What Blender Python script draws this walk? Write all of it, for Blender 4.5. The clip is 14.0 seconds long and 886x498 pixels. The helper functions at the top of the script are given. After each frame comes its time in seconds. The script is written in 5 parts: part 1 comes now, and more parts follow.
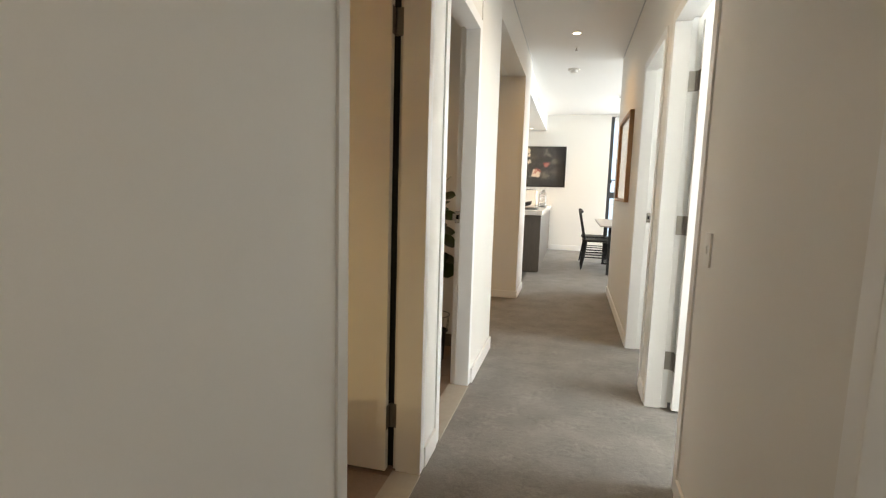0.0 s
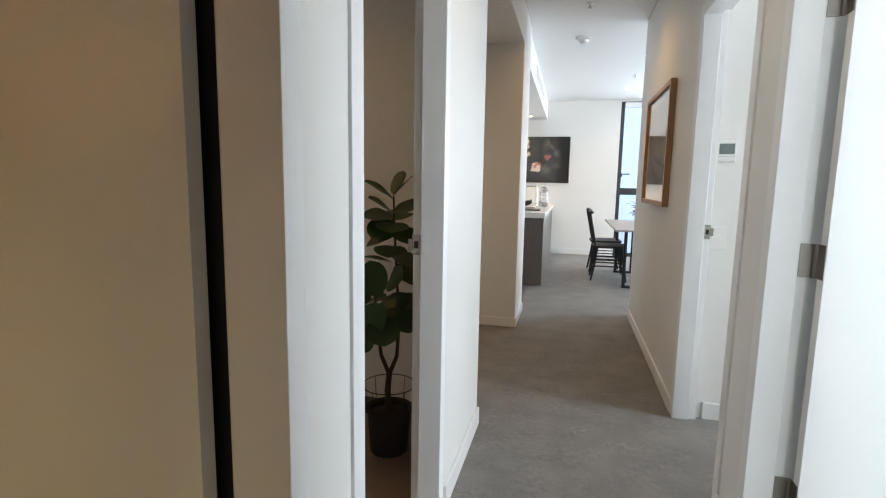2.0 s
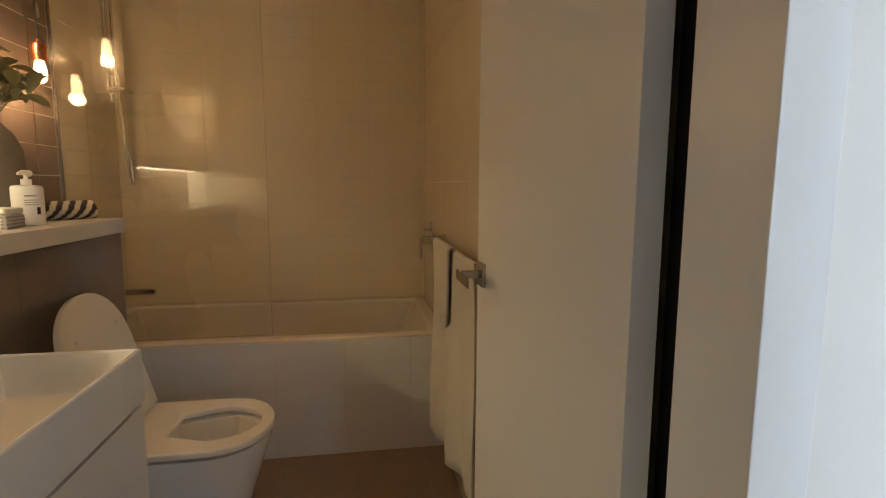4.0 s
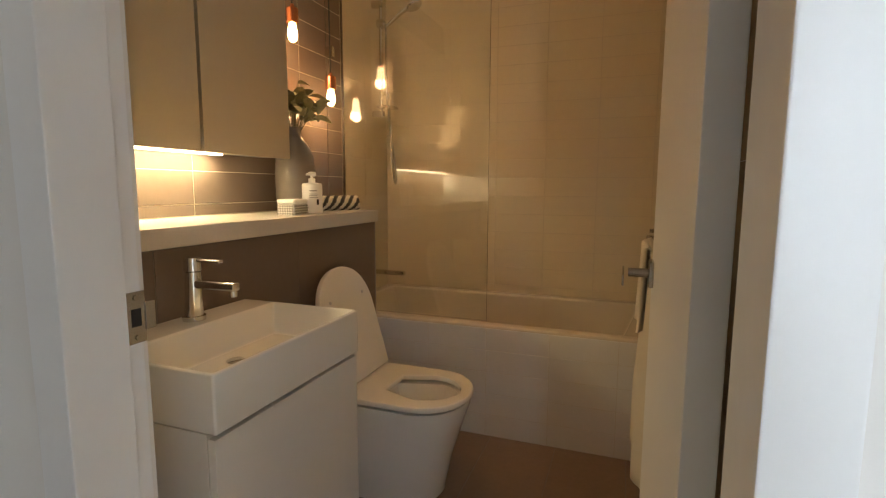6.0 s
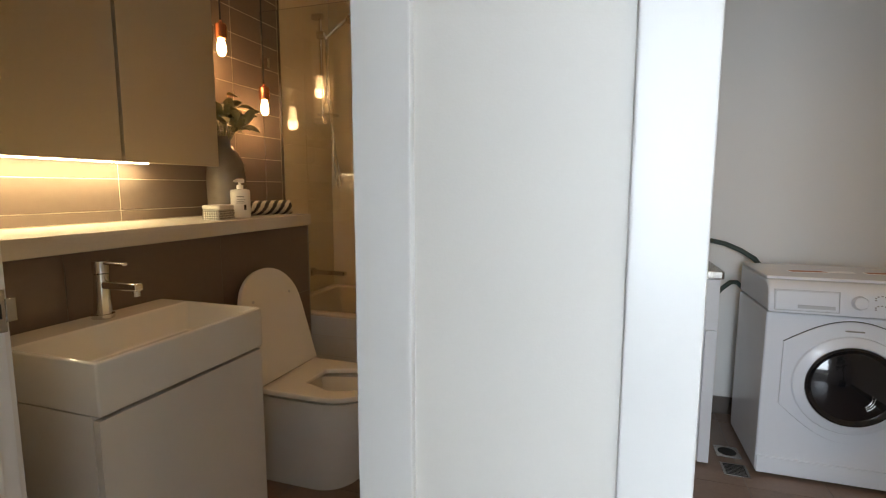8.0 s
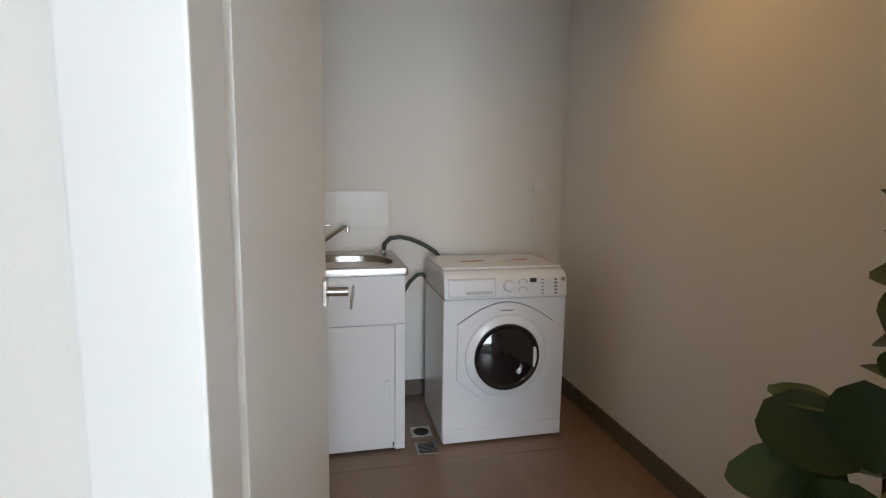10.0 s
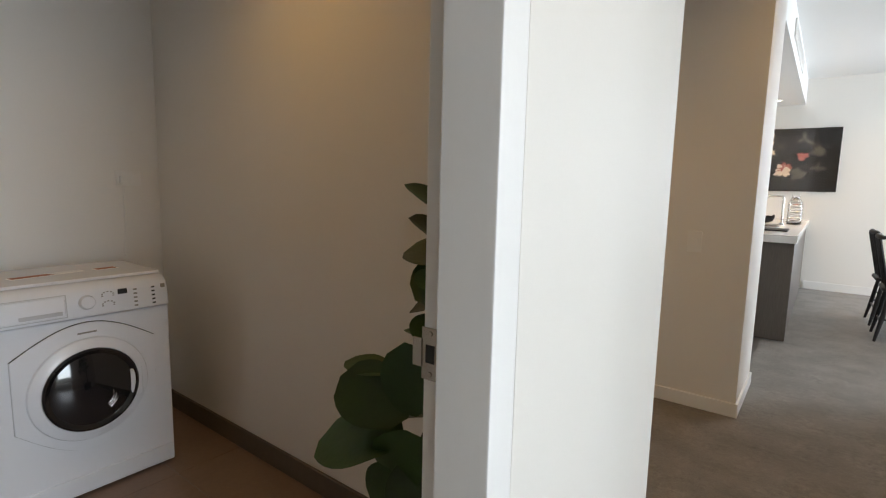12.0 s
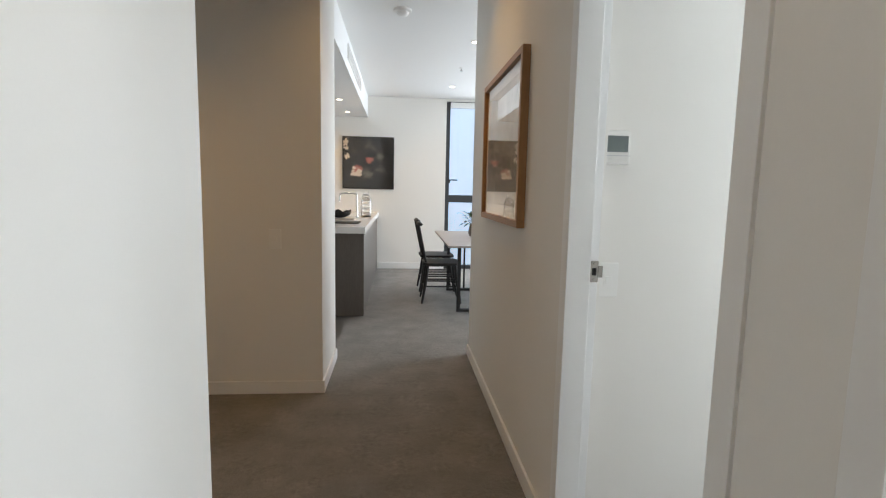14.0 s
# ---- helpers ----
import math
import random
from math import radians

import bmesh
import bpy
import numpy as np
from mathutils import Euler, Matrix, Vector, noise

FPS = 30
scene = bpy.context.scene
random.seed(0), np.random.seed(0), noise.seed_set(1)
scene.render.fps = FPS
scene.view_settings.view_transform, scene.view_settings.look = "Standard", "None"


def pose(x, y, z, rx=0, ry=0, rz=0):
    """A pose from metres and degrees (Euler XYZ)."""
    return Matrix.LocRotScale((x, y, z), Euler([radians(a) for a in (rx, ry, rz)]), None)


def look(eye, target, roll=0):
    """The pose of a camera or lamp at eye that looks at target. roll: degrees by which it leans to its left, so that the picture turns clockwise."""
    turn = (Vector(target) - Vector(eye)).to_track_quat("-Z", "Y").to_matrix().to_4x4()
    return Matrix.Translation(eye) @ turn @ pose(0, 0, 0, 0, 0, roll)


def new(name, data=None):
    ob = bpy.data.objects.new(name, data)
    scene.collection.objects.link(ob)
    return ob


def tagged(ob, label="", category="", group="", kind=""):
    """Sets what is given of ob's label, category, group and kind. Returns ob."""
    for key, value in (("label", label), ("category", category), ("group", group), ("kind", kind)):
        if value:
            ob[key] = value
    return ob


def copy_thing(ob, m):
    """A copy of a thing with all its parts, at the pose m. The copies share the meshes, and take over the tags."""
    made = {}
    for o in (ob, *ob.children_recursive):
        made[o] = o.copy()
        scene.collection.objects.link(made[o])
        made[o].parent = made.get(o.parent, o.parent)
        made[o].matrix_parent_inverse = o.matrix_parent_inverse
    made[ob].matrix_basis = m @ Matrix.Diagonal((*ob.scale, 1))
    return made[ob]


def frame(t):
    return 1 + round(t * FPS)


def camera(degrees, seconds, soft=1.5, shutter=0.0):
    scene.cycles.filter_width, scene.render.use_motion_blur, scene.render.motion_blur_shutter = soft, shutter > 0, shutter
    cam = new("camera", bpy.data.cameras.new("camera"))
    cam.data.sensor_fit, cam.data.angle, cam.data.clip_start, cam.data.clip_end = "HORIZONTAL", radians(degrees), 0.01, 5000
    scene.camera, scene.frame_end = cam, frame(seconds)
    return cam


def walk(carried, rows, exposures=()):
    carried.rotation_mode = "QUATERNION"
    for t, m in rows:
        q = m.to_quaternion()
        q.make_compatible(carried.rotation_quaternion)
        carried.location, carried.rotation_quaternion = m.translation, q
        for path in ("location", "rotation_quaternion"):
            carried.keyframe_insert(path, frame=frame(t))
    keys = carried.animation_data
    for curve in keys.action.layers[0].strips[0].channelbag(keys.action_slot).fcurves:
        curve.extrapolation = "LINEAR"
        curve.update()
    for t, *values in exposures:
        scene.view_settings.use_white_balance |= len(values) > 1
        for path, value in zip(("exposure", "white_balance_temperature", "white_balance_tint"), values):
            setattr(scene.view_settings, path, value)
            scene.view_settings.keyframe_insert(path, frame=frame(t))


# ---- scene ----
cam = camera(83.0, 14.0, soft=1.2)
PATH = [
    (0, (0.719, 0.409, 1.164), (0.231, 2.333, 0.922), 1.7),
    (0.5, (0.702, 0.722, 1.175), (0.495, 2.696, 0.933), 1.5),
    (1, (0.682, 1.057, 1.174), (0.556, 3.038, 0.93), 1.3),
    (1.5, (0.644, 1.38, 1.191), (0.541, 3.362, 0.941), 1.5),
    (2, (0.589, 1.585, 1.214), (0.109, 3.509, 0.951), 1.0),
    (2.5, (0.558, 1.703, 1.231), (-0.544, 3.348, 0.953), 0.4),
    (3, (0.549, 1.806, 1.217), (-1.048, 2.987, 0.983), 0.6),
    (3.5, (0.556, 1.864, 1.209), (-1.316, 2.531, 0.976), 0.6),
    (4, (0.518, 1.935, 1.184), (-1.44, 2.262, 0.937), 0.3),
    (6.3, (0.564, 2.201, 1.163), (-1.274, 1.45, 0.919), 0.2),
    (6.5, (0.572, 2.238, 1.17), (-1.254, 1.459, 0.924), 0.1),
    (7, (0.589, 2.334, 1.176), (-1.227, 1.533, 0.932), -0.2),
    (7.5, (0.602, 2.411, 1.183), (-1.22, 1.625, 0.936), -0.3),
    (8, (0.599, 2.468, 1.188), (-1.286, 1.845, 0.947), 0.1),
    (8.5, (0.566, 2.503, 1.207), (-1.389, 2.163, 0.961), 0.3),
    (8.7, (0.549, 2.522, 1.214), (-1.418, 2.278, 0.967), 0.3),
    (11, (0.415, 2.654, 1.218), (-1.278, 3.685, 0.955), 1.3),
    (11.5, (0.439, 2.693, 1.216), (-1.04, 4.015, 0.958), 1.4),
    (12, (0.47, 2.739, 1.216), (-0.728, 4.321, 0.964), 1.3),
    (12.5, (0.533, 2.766, 1.227), (-0.234, 4.598, 0.989), 1.2),
    (13, (0.569, 2.784, 1.239), (0.195, 4.734, 1.004), 1.4),
    (13.5, (0.606, 2.786, 1.251), (0.517, 4.77, 1.016), 1.2),
    (14, (0.633, 2.778, 1.243), (0.812, 4.756, 1.011), 1.2),
]
walk(cam, [(t, look(eye, target, roll)) for t, eye, target, roll in PATH],
     exposures=[(0, 0.58, 7400, 10), (0.6, 0.52, 7450, 10), (1.6, 0.28, 6500, 10), (2.6, 0.26, 6200, 10), (4.1, 0.56, 5950, 10), (6.4, 0.72, 6300, 11),
                (7.4, 0.45, 6350, 11), (8.6, 0.2, 6350, 11), (10.9, 0.5, 6550, 11), (11.5, 0.30, 6550, 11), (12.2, 0.14, 6600, 11), (14, -0.06, 6550, 11)])

# ---- world and large lights ----
world = bpy.data.worlds.new("sky")
scene.world = world
world.use_nodes = True
_bg = world.node_tree.nodes["Background"]
_sky = world.node_tree.nodes.new("ShaderNodeTexSky")
_sky.sky_type, _sky.sun_disc = "NISHITA", False
_sky.sun_elevation, _sky.sun_rotation = radians(40), radians(140)
world.node_tree.links.new(_sky.outputs[0], _bg.inputs[0])
_bg.inputs[1].default_value = 0.12

DAY = (0.81, 0.91, 1.0)
WARM = (1.0, 0.55, 0.215)
HALL_WARM = (1.0, 0.56, 0.15)
SOFT_WARM = (1.0, 0.76, 0.50)


def area_lamp(name, eye, target, w, h, power, color):
    data = bpy.data.lights.new(name, "AREA")
    data.shape, data.size, data.size_y, data.energy, data.color = "RECTANGLE", w, h, power, color
    ob = new(name, data)
    ob.matrix_world = look(eye, target)
    return ob


def point_lamp(name, at, power, color, radius):
    data = bpy.data.lights.new(name, "POINT")
    data.energy, data.color, data.shadow_soft_size = power, color, radius
    ob = new(name, data)
    ob.location = at
    return ob


def spot_lamp(name, at, power, color, degrees=140, radius=0.05):
    data = bpy.data.lights.new(name, "SPOT")
    data.energy, data.color, data.shadow_soft_size, data.spot_size, data.spot_blend = power, color, radius, radians(degrees), 1.0
    ob = new(name, data)
    ob.location = at
    return ob


# daylight through the windows: bedroom, study, dining window and the living room's glass front
area_lamp("daylight_bedroom", (3.86, 2.58, 1.40), (1.2, 2.75, 1.15), 1.3, 1.9, 94, DAY)
area_lamp("daylight_near_room", (3.86, 0.65, 1.45), (1.2, 0.8, 1.2), 0.7, 1.6, 8.0, DAY)
area_lamp("daylight_study", (3.86, 3.92, 1.45), (1.2, 3.92, 1.2), 0.8, 1.8, 52, DAY)
area_lamp("daylight_dining", (2.42, 10.60, 1.35), (2.2, 6, 1.0), 0.95, 2.4, 56, DAY)
area_lamp("daylight_living", (5.86, 8.5, 1.35), (0, 8.5, 1.0), 3.6, 2.4, 215, DAY)

# ---- materials ----


def material(name, color, rough=0.5, metal=0.0, grain=40.0, vary=0.05, bump=0.0, bump_scale=None, coat=0.0, blotch=0.0, blotch_scale=2.0,
             stretch=(1, 1, 1), per_object=0.0, sheen=0.0):
    m = bpy.data.materials.new(name)
    m.use_nodes = True
    nt = m.node_tree
    b = nt.nodes["Principled BSDF"]
    b.inputs["Roughness"].default_value = rough
    b.inputs["Metallic"].default_value = metal
    b.inputs["Coat Weight"].default_value = coat
    b.inputs["Sheen Weight"].default_value = sheen
    tc = nt.nodes.new("ShaderNodeTexCoord")
    mp = nt.nodes.new("ShaderNodeMapping")
    mp.inputs["Scale"].default_value = stretch
    nt.links.new(tc.outputs["Object"], mp.inputs["Vector"])
    n1 = nt.nodes.new("ShaderNodeTexNoise")
    n1.inputs["Scale"].default_value, n1.inputs["Detail"].default_value = grain, 4
    n2 = nt.nodes.new("ShaderNodeTexNoise")
    n2.inputs["Scale"].default_value, n2.inputs["Detail"].default_value = blotch_scale, 3
    for n in (n1, n2):
        nt.links.new(mp.outputs[0], n.inputs["Vector"])
    # colour = base * (1 + vary * grain + blotch * stain)
    def centred(sock, amount):
        a = nt.nodes.new("ShaderNodeMath")
        a.operation = "MULTIPLY_ADD"
        nt.links.new(sock, a.inputs[0])
        a.inputs[1].default_value, a.inputs[2].default_value = 2 * amount, -amount
        return a.outputs[0]
    s = nt.nodes.new("ShaderNodeMath")
    s.operation = "ADD"
    nt.links.new(centred(n1.outputs["Fac"], vary), s.inputs[0])
    nt.links.new(centred(n2.outputs["Fac"], blotch), s.inputs[1])
    top = s.outputs[0]
    if per_object:
        oi = nt.nodes.new("ShaderNodeObjectInfo")
        s2 = nt.nodes.new("ShaderNodeMath")
        s2.operation = "ADD"
        nt.links.new(top, s2.inputs[0])
        nt.links.new(centred(oi.outputs["Random"], per_object), s2.inputs[1])
        top = s2.outputs[0]
    one = nt.nodes.new("ShaderNodeMath")
    one.operation = "ADD"
    nt.links.new(top, one.inputs[0])
    one.inputs[1].default_value = 1.0
    mul = nt.nodes.new("ShaderNodeVectorMath")
    mul.operation = "SCALE"
    mul.inputs[0].default_value = color[:3]
    nt.links.new(one.outputs[0], mul.inputs["Scale"])
    nt.links.new(mul.outputs[0], b.inputs["Base Color"])
    if bump:
        n3 = nt.nodes.new("ShaderNodeTexNoise")
        n3.inputs["Scale"].default_value, n3.inputs["Detail"].default_value = bump_scale or grain, 5
        nt.links.new(mp.outputs[0], n3.inputs["Vector"])
        bp = nt.nodes.new("ShaderNodeBump")
        bp.inputs["Strength"].default_value, bp.inputs["Distance"].default_value = bump, 0.01
        nt.links.new(n3.outputs["Fac"], bp.inputs["Height"])
        nt.links.new(bp.outputs[0], b.inputs["Normal"])
    return m


def glow(name, color, strength):
    m = bpy.data.materials.new(name)
    m.use_nodes = True
    b = m.node_tree.nodes["Principled BSDF"]
    b.inputs["Base Color"].default_value = (*color, 1)
    b.inputs["Emission Color"].default_value = (*color, 1)
    b.inputs["Emission Strength"].default_value = strength
    return m


def glass(name, color=(1, 1, 1), rough=0.0, ior=1.45):
    m = bpy.data.materials.new(name)
    m.use_nodes = True
    b = m.node_tree.nodes["Principled BSDF"]
    b.inputs["Base Color"].default_value = (*color, 1)
    b.inputs["Roughness"].default_value = rough
    b.inputs["Transmission Weight"].default_value = 1.0
    b.inputs["IOR"].default_value = ior
    return m


M_WALL = material("wall_paint", (0.80, 0.78, 0.74), 0.55, grain=260, vary=0.012, bump=0.035, bump_scale=420, blotch=0.015, blotch_scale=1.3)
M_CEIL = material("ceiling_paint", (0.84, 0.84, 0.83), 0.7, grain=200, vary=0.01, bump=0.03, bump_scale=300)
M_GLOSS = material("frame_enamel", (0.84, 0.84, 0.83), 0.28, grain=90, vary=0.01, bump=0.02, bump_scale=60, blotch=0.012)
M_DOOR = material("door_enamel", (0.82, 0.82, 0.80), 0.33, grain=120, vary=0.01, bump=0.025, bump_scale=180, blotch=0.012)
M_BASE = material("skirting_enamel", (0.82, 0.81, 0.79), 0.35, grain=60, vary=0.012, blotch=0.02, blotch_scale=6)


def carpet(name, color):
    """Cut pile: fine fibres, tufts that clump and catch the light, and broad tracks where the pile lies over."""
    m = material(name, color, 0.95, grain=170, vary=0.40, blotch=0.42, blotch_scale=4.5, sheen=0.12)
    nt = m.node_tree
    b = nt.nodes["Principled BSDF"]
    tc = nt.nodes.new("ShaderNodeTexCoord")
    tuft = nt.nodes.new("ShaderNodeTexNoise")
    tuft.inputs["Scale"].default_value, tuft.inputs["Detail"].default_value, tuft.inputs["Roughness"].default_value = 34.0, 6, 0.72
    patch = nt.nodes.new("ShaderNodeTexNoise")
    patch.inputs["Scale"].default_value, patch.inputs["Detail"].default_value = 7.0, 3
    amount = nt.nodes.new("ShaderNodeMapRange")
    amount.inputs["From Min"].default_value, amount.inputs["From Max"].default_value = 0.40, 0.62
    amount.inputs["To Min"].default_value, amount.inputs["To Max"].default_value = 0.08, 1.0
    shade = nt.nodes.new("ShaderNodeMapRange")
    shade.inputs["From Min"].default_value, shade.inputs["From Max"].default_value = 0.33, 0.68
    shade.inputs["To Min"].default_value, shade.inputs["To Max"].default_value = 0.72, 1.26
    mix = nt.nodes.new("ShaderNodeMix")
    mix.inputs["A"].default_value = 1.0
    tint = nt.nodes.new("ShaderNodeVectorMath")
    tint.operation = "SCALE"
    for n in (tuft, patch):
        nt.links.new(tc.outputs["Object"], n.inputs["Vector"])
    nt.links.new(patch.outputs["Fac"], amount.inputs["Value"])
    nt.links.new(tuft.outputs["Fac"], shade.inputs["Value"])
    nt.links.new(amount.outputs["Result"], mix.inputs["Factor"])
    nt.links.new(shade.outputs["Result"], mix.inputs["B"])
    nt.links.new(b.inputs["Base Color"].links[0].from_socket, tint.inputs[0])
    nt.links.new(mix.outputs["Result"], tint.inputs["Scale"])
    nt.links.new(tint.outputs[0], b.inputs["Base Color"])
    bump = nt.nodes.new("ShaderNodeBump")
    bump.inputs["Strength"].default_value, bump.inputs["Distance"].default_value = 0.55, 0.010
    nt.links.new(tuft.outputs["Fac"], bump.inputs["Height"])
    nt.links.new(bump.outputs[0], b.inputs["Normal"])
    return m


M_CARPET = carpet("carpet_pile", (0.185, 0.169, 0.154))
M_STEEL = material("brushed_steel", (0.44, 0.42, 0.39), 0.27, 1.0, grain=300, vary=0.06, bump=0.05, bump_scale=300, stretch=(1, 1, 6))
M_HINGE = material("hinge_steel", (0.30, 0.28, 0.25), 0.45, 1.0, grain=200, vary=0.1)
M_CHROME = material("chrome", (0.72, 0.71, 0.69), 0.13, 1.0, grain=20, vary=0.02)
M_DARK = material("dark_void", (0.02, 0.02, 0.02), 0.8)
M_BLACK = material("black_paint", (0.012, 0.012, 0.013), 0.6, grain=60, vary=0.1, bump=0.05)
M_WINFRAME = material("anodised_frame", (0.045, 0.048, 0.052), 0.42, 0.2, grain=100, vary=0.06)
M_WOODFRAME = material("oak_frame", (0.36, 0.19, 0.085), 0.42, grain=26, vary=0.22, bump=0.12, stretch=(5, 5, 0.8), blotch=0.1)
M_PLASTIC = material("white_plastic", (0.82, 0.81, 0.78), 0.35, grain=60, vary=0.01)
M_SILL = material("threshold_tile", (0.36, 0.32, 0.27), 0.5, grain=30, vary=0.1, bump=0.08, blotch=0.1, blotch_scale=9)
M_FLOORTILE = material("floor_tile", (0.225, 0.158, 0.120), 0.33, grain=55, vary=0.12, bump=0.06, blotch=0.12, blotch_scale=7, per_object=0.06)
M_KITTILE = material("kitchen_tile", (0.115, 0.108, 0.10), 0.4, grain=55, vary=0.12, bump=0.05, blotch=0.1, blotch_scale=6)
M_GROUT = material("grout", (0.24, 0.22, 0.20), 0.85, grain=90, vary=0.12)
M_CGROUT = material("cream_grout", (0.56, 0.48, 0.37), 0.8, grain=90, vary=0.05)

# ---- geometry helpers ----


def bm_box(lo, hi, bevel=0.0, segments=2, bm=None):
    made = bmesh.new() if bm is None else bm
    tmp = bmesh.new()
    bmesh.ops.create_cube(tmp, size=1.0)
    c = [(a + b) / 2 for a, b in zip(lo, hi)]
    s = [abs(b - a) for a, b in zip(lo, hi)]
    for v in tmp.verts:
        v.co = Vector((v.co.x * s[0] + c[0], v.co.y * s[1] + c[1], v.co.z * s[2] + c[2]))
    if bevel:
        bmesh.ops.bevel(tmp, geom=list(tmp.edges), offset=min(bevel, 0.45 * min(s)), segments=segments, profile=0.5, affect="EDGES")
    bmesh.ops.recalc_face_normals(tmp, faces=list(tmp.faces))
    return join_bm(made, tmp)


def join_bm(a, b):
    me = bpy.data.meshes.new("tmp")
    b.to_mesh(me)
    b.free()
    a.from_mesh(me)
    bpy.data.meshes.remove(me)
    return a


def bm_tube(points, radius, sides=10, caps=True, bm=None):
    """A tube along points; radius a number or one for each point."""
    made = bmesh.new() if bm is None else bm
    pts = [Vector(p) for p in points]
    rings, up = [], None
    for i, p in enumerate(pts):
        d = (pts[min(i + 1, len(pts) - 1)] - pts[max(i - 1, 0)]).normalized()
        if up is None:
            up = d.orthogonal().normalized()
        else:
            up = (up - d * up.dot(d)).normalized()
        side = d.cross(up)
        r = radius[i] if isinstance(radius, (list, tuple)) else radius
        rings.append([made.verts.new(p + (up * math.cos(a) + side * math.sin(a)) * r) for a in (2 * math.pi * k / sides for k in range(sides))])
    for a, b in zip(rings, rings[1:]):
        for k in range(sides):
            made.faces.new((a[k], a[(k + 1) % sides], b[(k + 1) % sides], b[k]))
    if caps:
        made.faces.new(list(reversed(rings[0])))
        made.faces.new(rings[-1])
    bmesh.ops.recalc_face_normals(made, faces=list(made.faces))
    return made


def bm_lathe(profile, sides=32, bm=None):
    """A solid of revolution about z from (radius, z) pairs."""
    made = bmesh.new() if bm is None else bm
    rings = []
    for r, z in profile:
        if r < 1e-5:
            rings.append([made.verts.new((0, 0, z))])
        else:
            rings.append([made.verts.new((r * math.cos(2 * math.pi * k / sides), r * math.sin(2 * math.pi * k / sides), z)) for k in range(sides)])
    for a, b in zip(rings, rings[1:]):
        for k in range(sides):
            k2 = (k + 1) % sides
            if len(a) == 1 and len(b) == 1:
                continue
            if len(a) == 1:
                made.faces.new((a[0], b[k2], b[k]))
            elif len(b) == 1:
                made.faces.new((a[k], a[k2], b[0]))
            else:
                made.faces.new((a[k], a[k2], b[k2], b[k]))
    bmesh.ops.recalc_face_normals(made, faces=list(made.faces))
    return made


def bm_prism(outline, lo, hi, axis="z", bevel=0.0):
    """A closed outline of (u, v) pairs pushed from lo to hi along an axis: z gives (u, v, w), x gives (w, u, v), y gives (u, w, v)."""
    bm = bmesh.new()
    place = {"z": lambda u, v, w: (u, v, w), "x": lambda u, v, w: (w, u, v), "y": lambda u, v, w: (u, w, v)}[axis]
    a = [bm.verts.new(place(u, v, lo)) for u, v in outline]
    b = [bm.verts.new(place(u, v, hi)) for u, v in outline]
    n = len(outline)
    bm.faces.new(a)
    bm.faces.new(list(reversed(b)))
    for k in range(n):
        bm.faces.new((a[k], b[k], b[(k + 1) % n], a[(k + 1) % n]))
    bmesh.ops.recalc_face_normals(bm, faces=list(bm.faces))
    if bevel:
        rim = [e for e in bm.edges if any(len(f.verts) == n for f in e.link_faces)] if n > 4 else list(bm.edges)
        bmesh.ops.bevel(bm, geom=rim, offset=bevel, segments=2, profile=0.5, affect="EDGES")
    return bm


def rounded(w, h, r, n=6, cx=0.0, cy=0.0):
    """The outline of a rectangle with round corners."""
    out = []
    for sx, sy, a0 in ((1, 1, 0), (-1, 1, 90), (-1, -1, 180), (1, -1, 270)):
        for k in range(n + 1):
            a = radians(a0 + 90 * k / n)
            out.append((cx + sx * (w / 2 - r) + r * math.cos(a), cy + sy * (h / 2 - r) + r * math.sin(a)))
    return out


def weigh_normals(me, limit=math.cos(math.radians(38))):
    """Smooth shading in which large faces stay flat and only bevels and round forms turn the light."""
    normals = [p.normal.copy() for p in me.polygons]
    weight = [p.area for p in me.polygons]
    around = [[] for _ in me.vertices]
    for p in me.polygons:
        for v in p.vertices:
            around[v].append(p.index)
    loops = [Vector((0, 0, 1))] * len(me.loops)
    for p in me.polygons:
        for li in p.loop_indices:
            total = Vector()
            for q in around[me.loops[li].vertex_index]:
                if normals[q].dot(normals[p.index]) > limit:
                    total += normals[q] * weight[q]
            loops[li] = total.normalized() if total.length > 1e-12 else normals[p.index]
    me.normals_split_custom_set(loops)


def mesh_of(name, bm, mat, smooth=False):
    me = bpy.data.meshes.new(name)
    bm.to_mesh(me)
    bm.free()
    for m in (mat if isinstance(mat, (list, tuple)) else (mat,)):
        me.materials.append(m)
    if smooth:
        me.polygons.foreach_set("use_smooth", [True] * len(me.polygons))
        weigh_normals(me)
    return me


def part(name, bm, mat, parent, label="", smooth=True):
    ob = new(name, mesh_of(name, bm, mat, smooth))
    ob.parent = parent
    if label:
        tagged(ob, label)
    return ob


def piece(name, me, parent, at=(0, 0, 0)):
    ob = new(name, me)
    ob.parent, ob.location = parent, at
    return ob


def thing(name, at=(0, 0, 0), label="", category="", group="", turn=0.0):
    ob = new(name)
    ob.empty_display_size = 0.05
    ob.matrix_basis = pose(*at, 0, 0, turn)
    return tagged(ob, label, category, group)


def solid(name, bm, mat, label="", category="", group="", kind="", smooth=False):
    return tagged(new(name, mesh_of(name, bm, mat, smooth)), label, category, group, kind)


def structure(name, bm, mat, label, category, smooth=False):
    return solid(name, bm, mat, label, category, kind="structure", smooth=smooth)


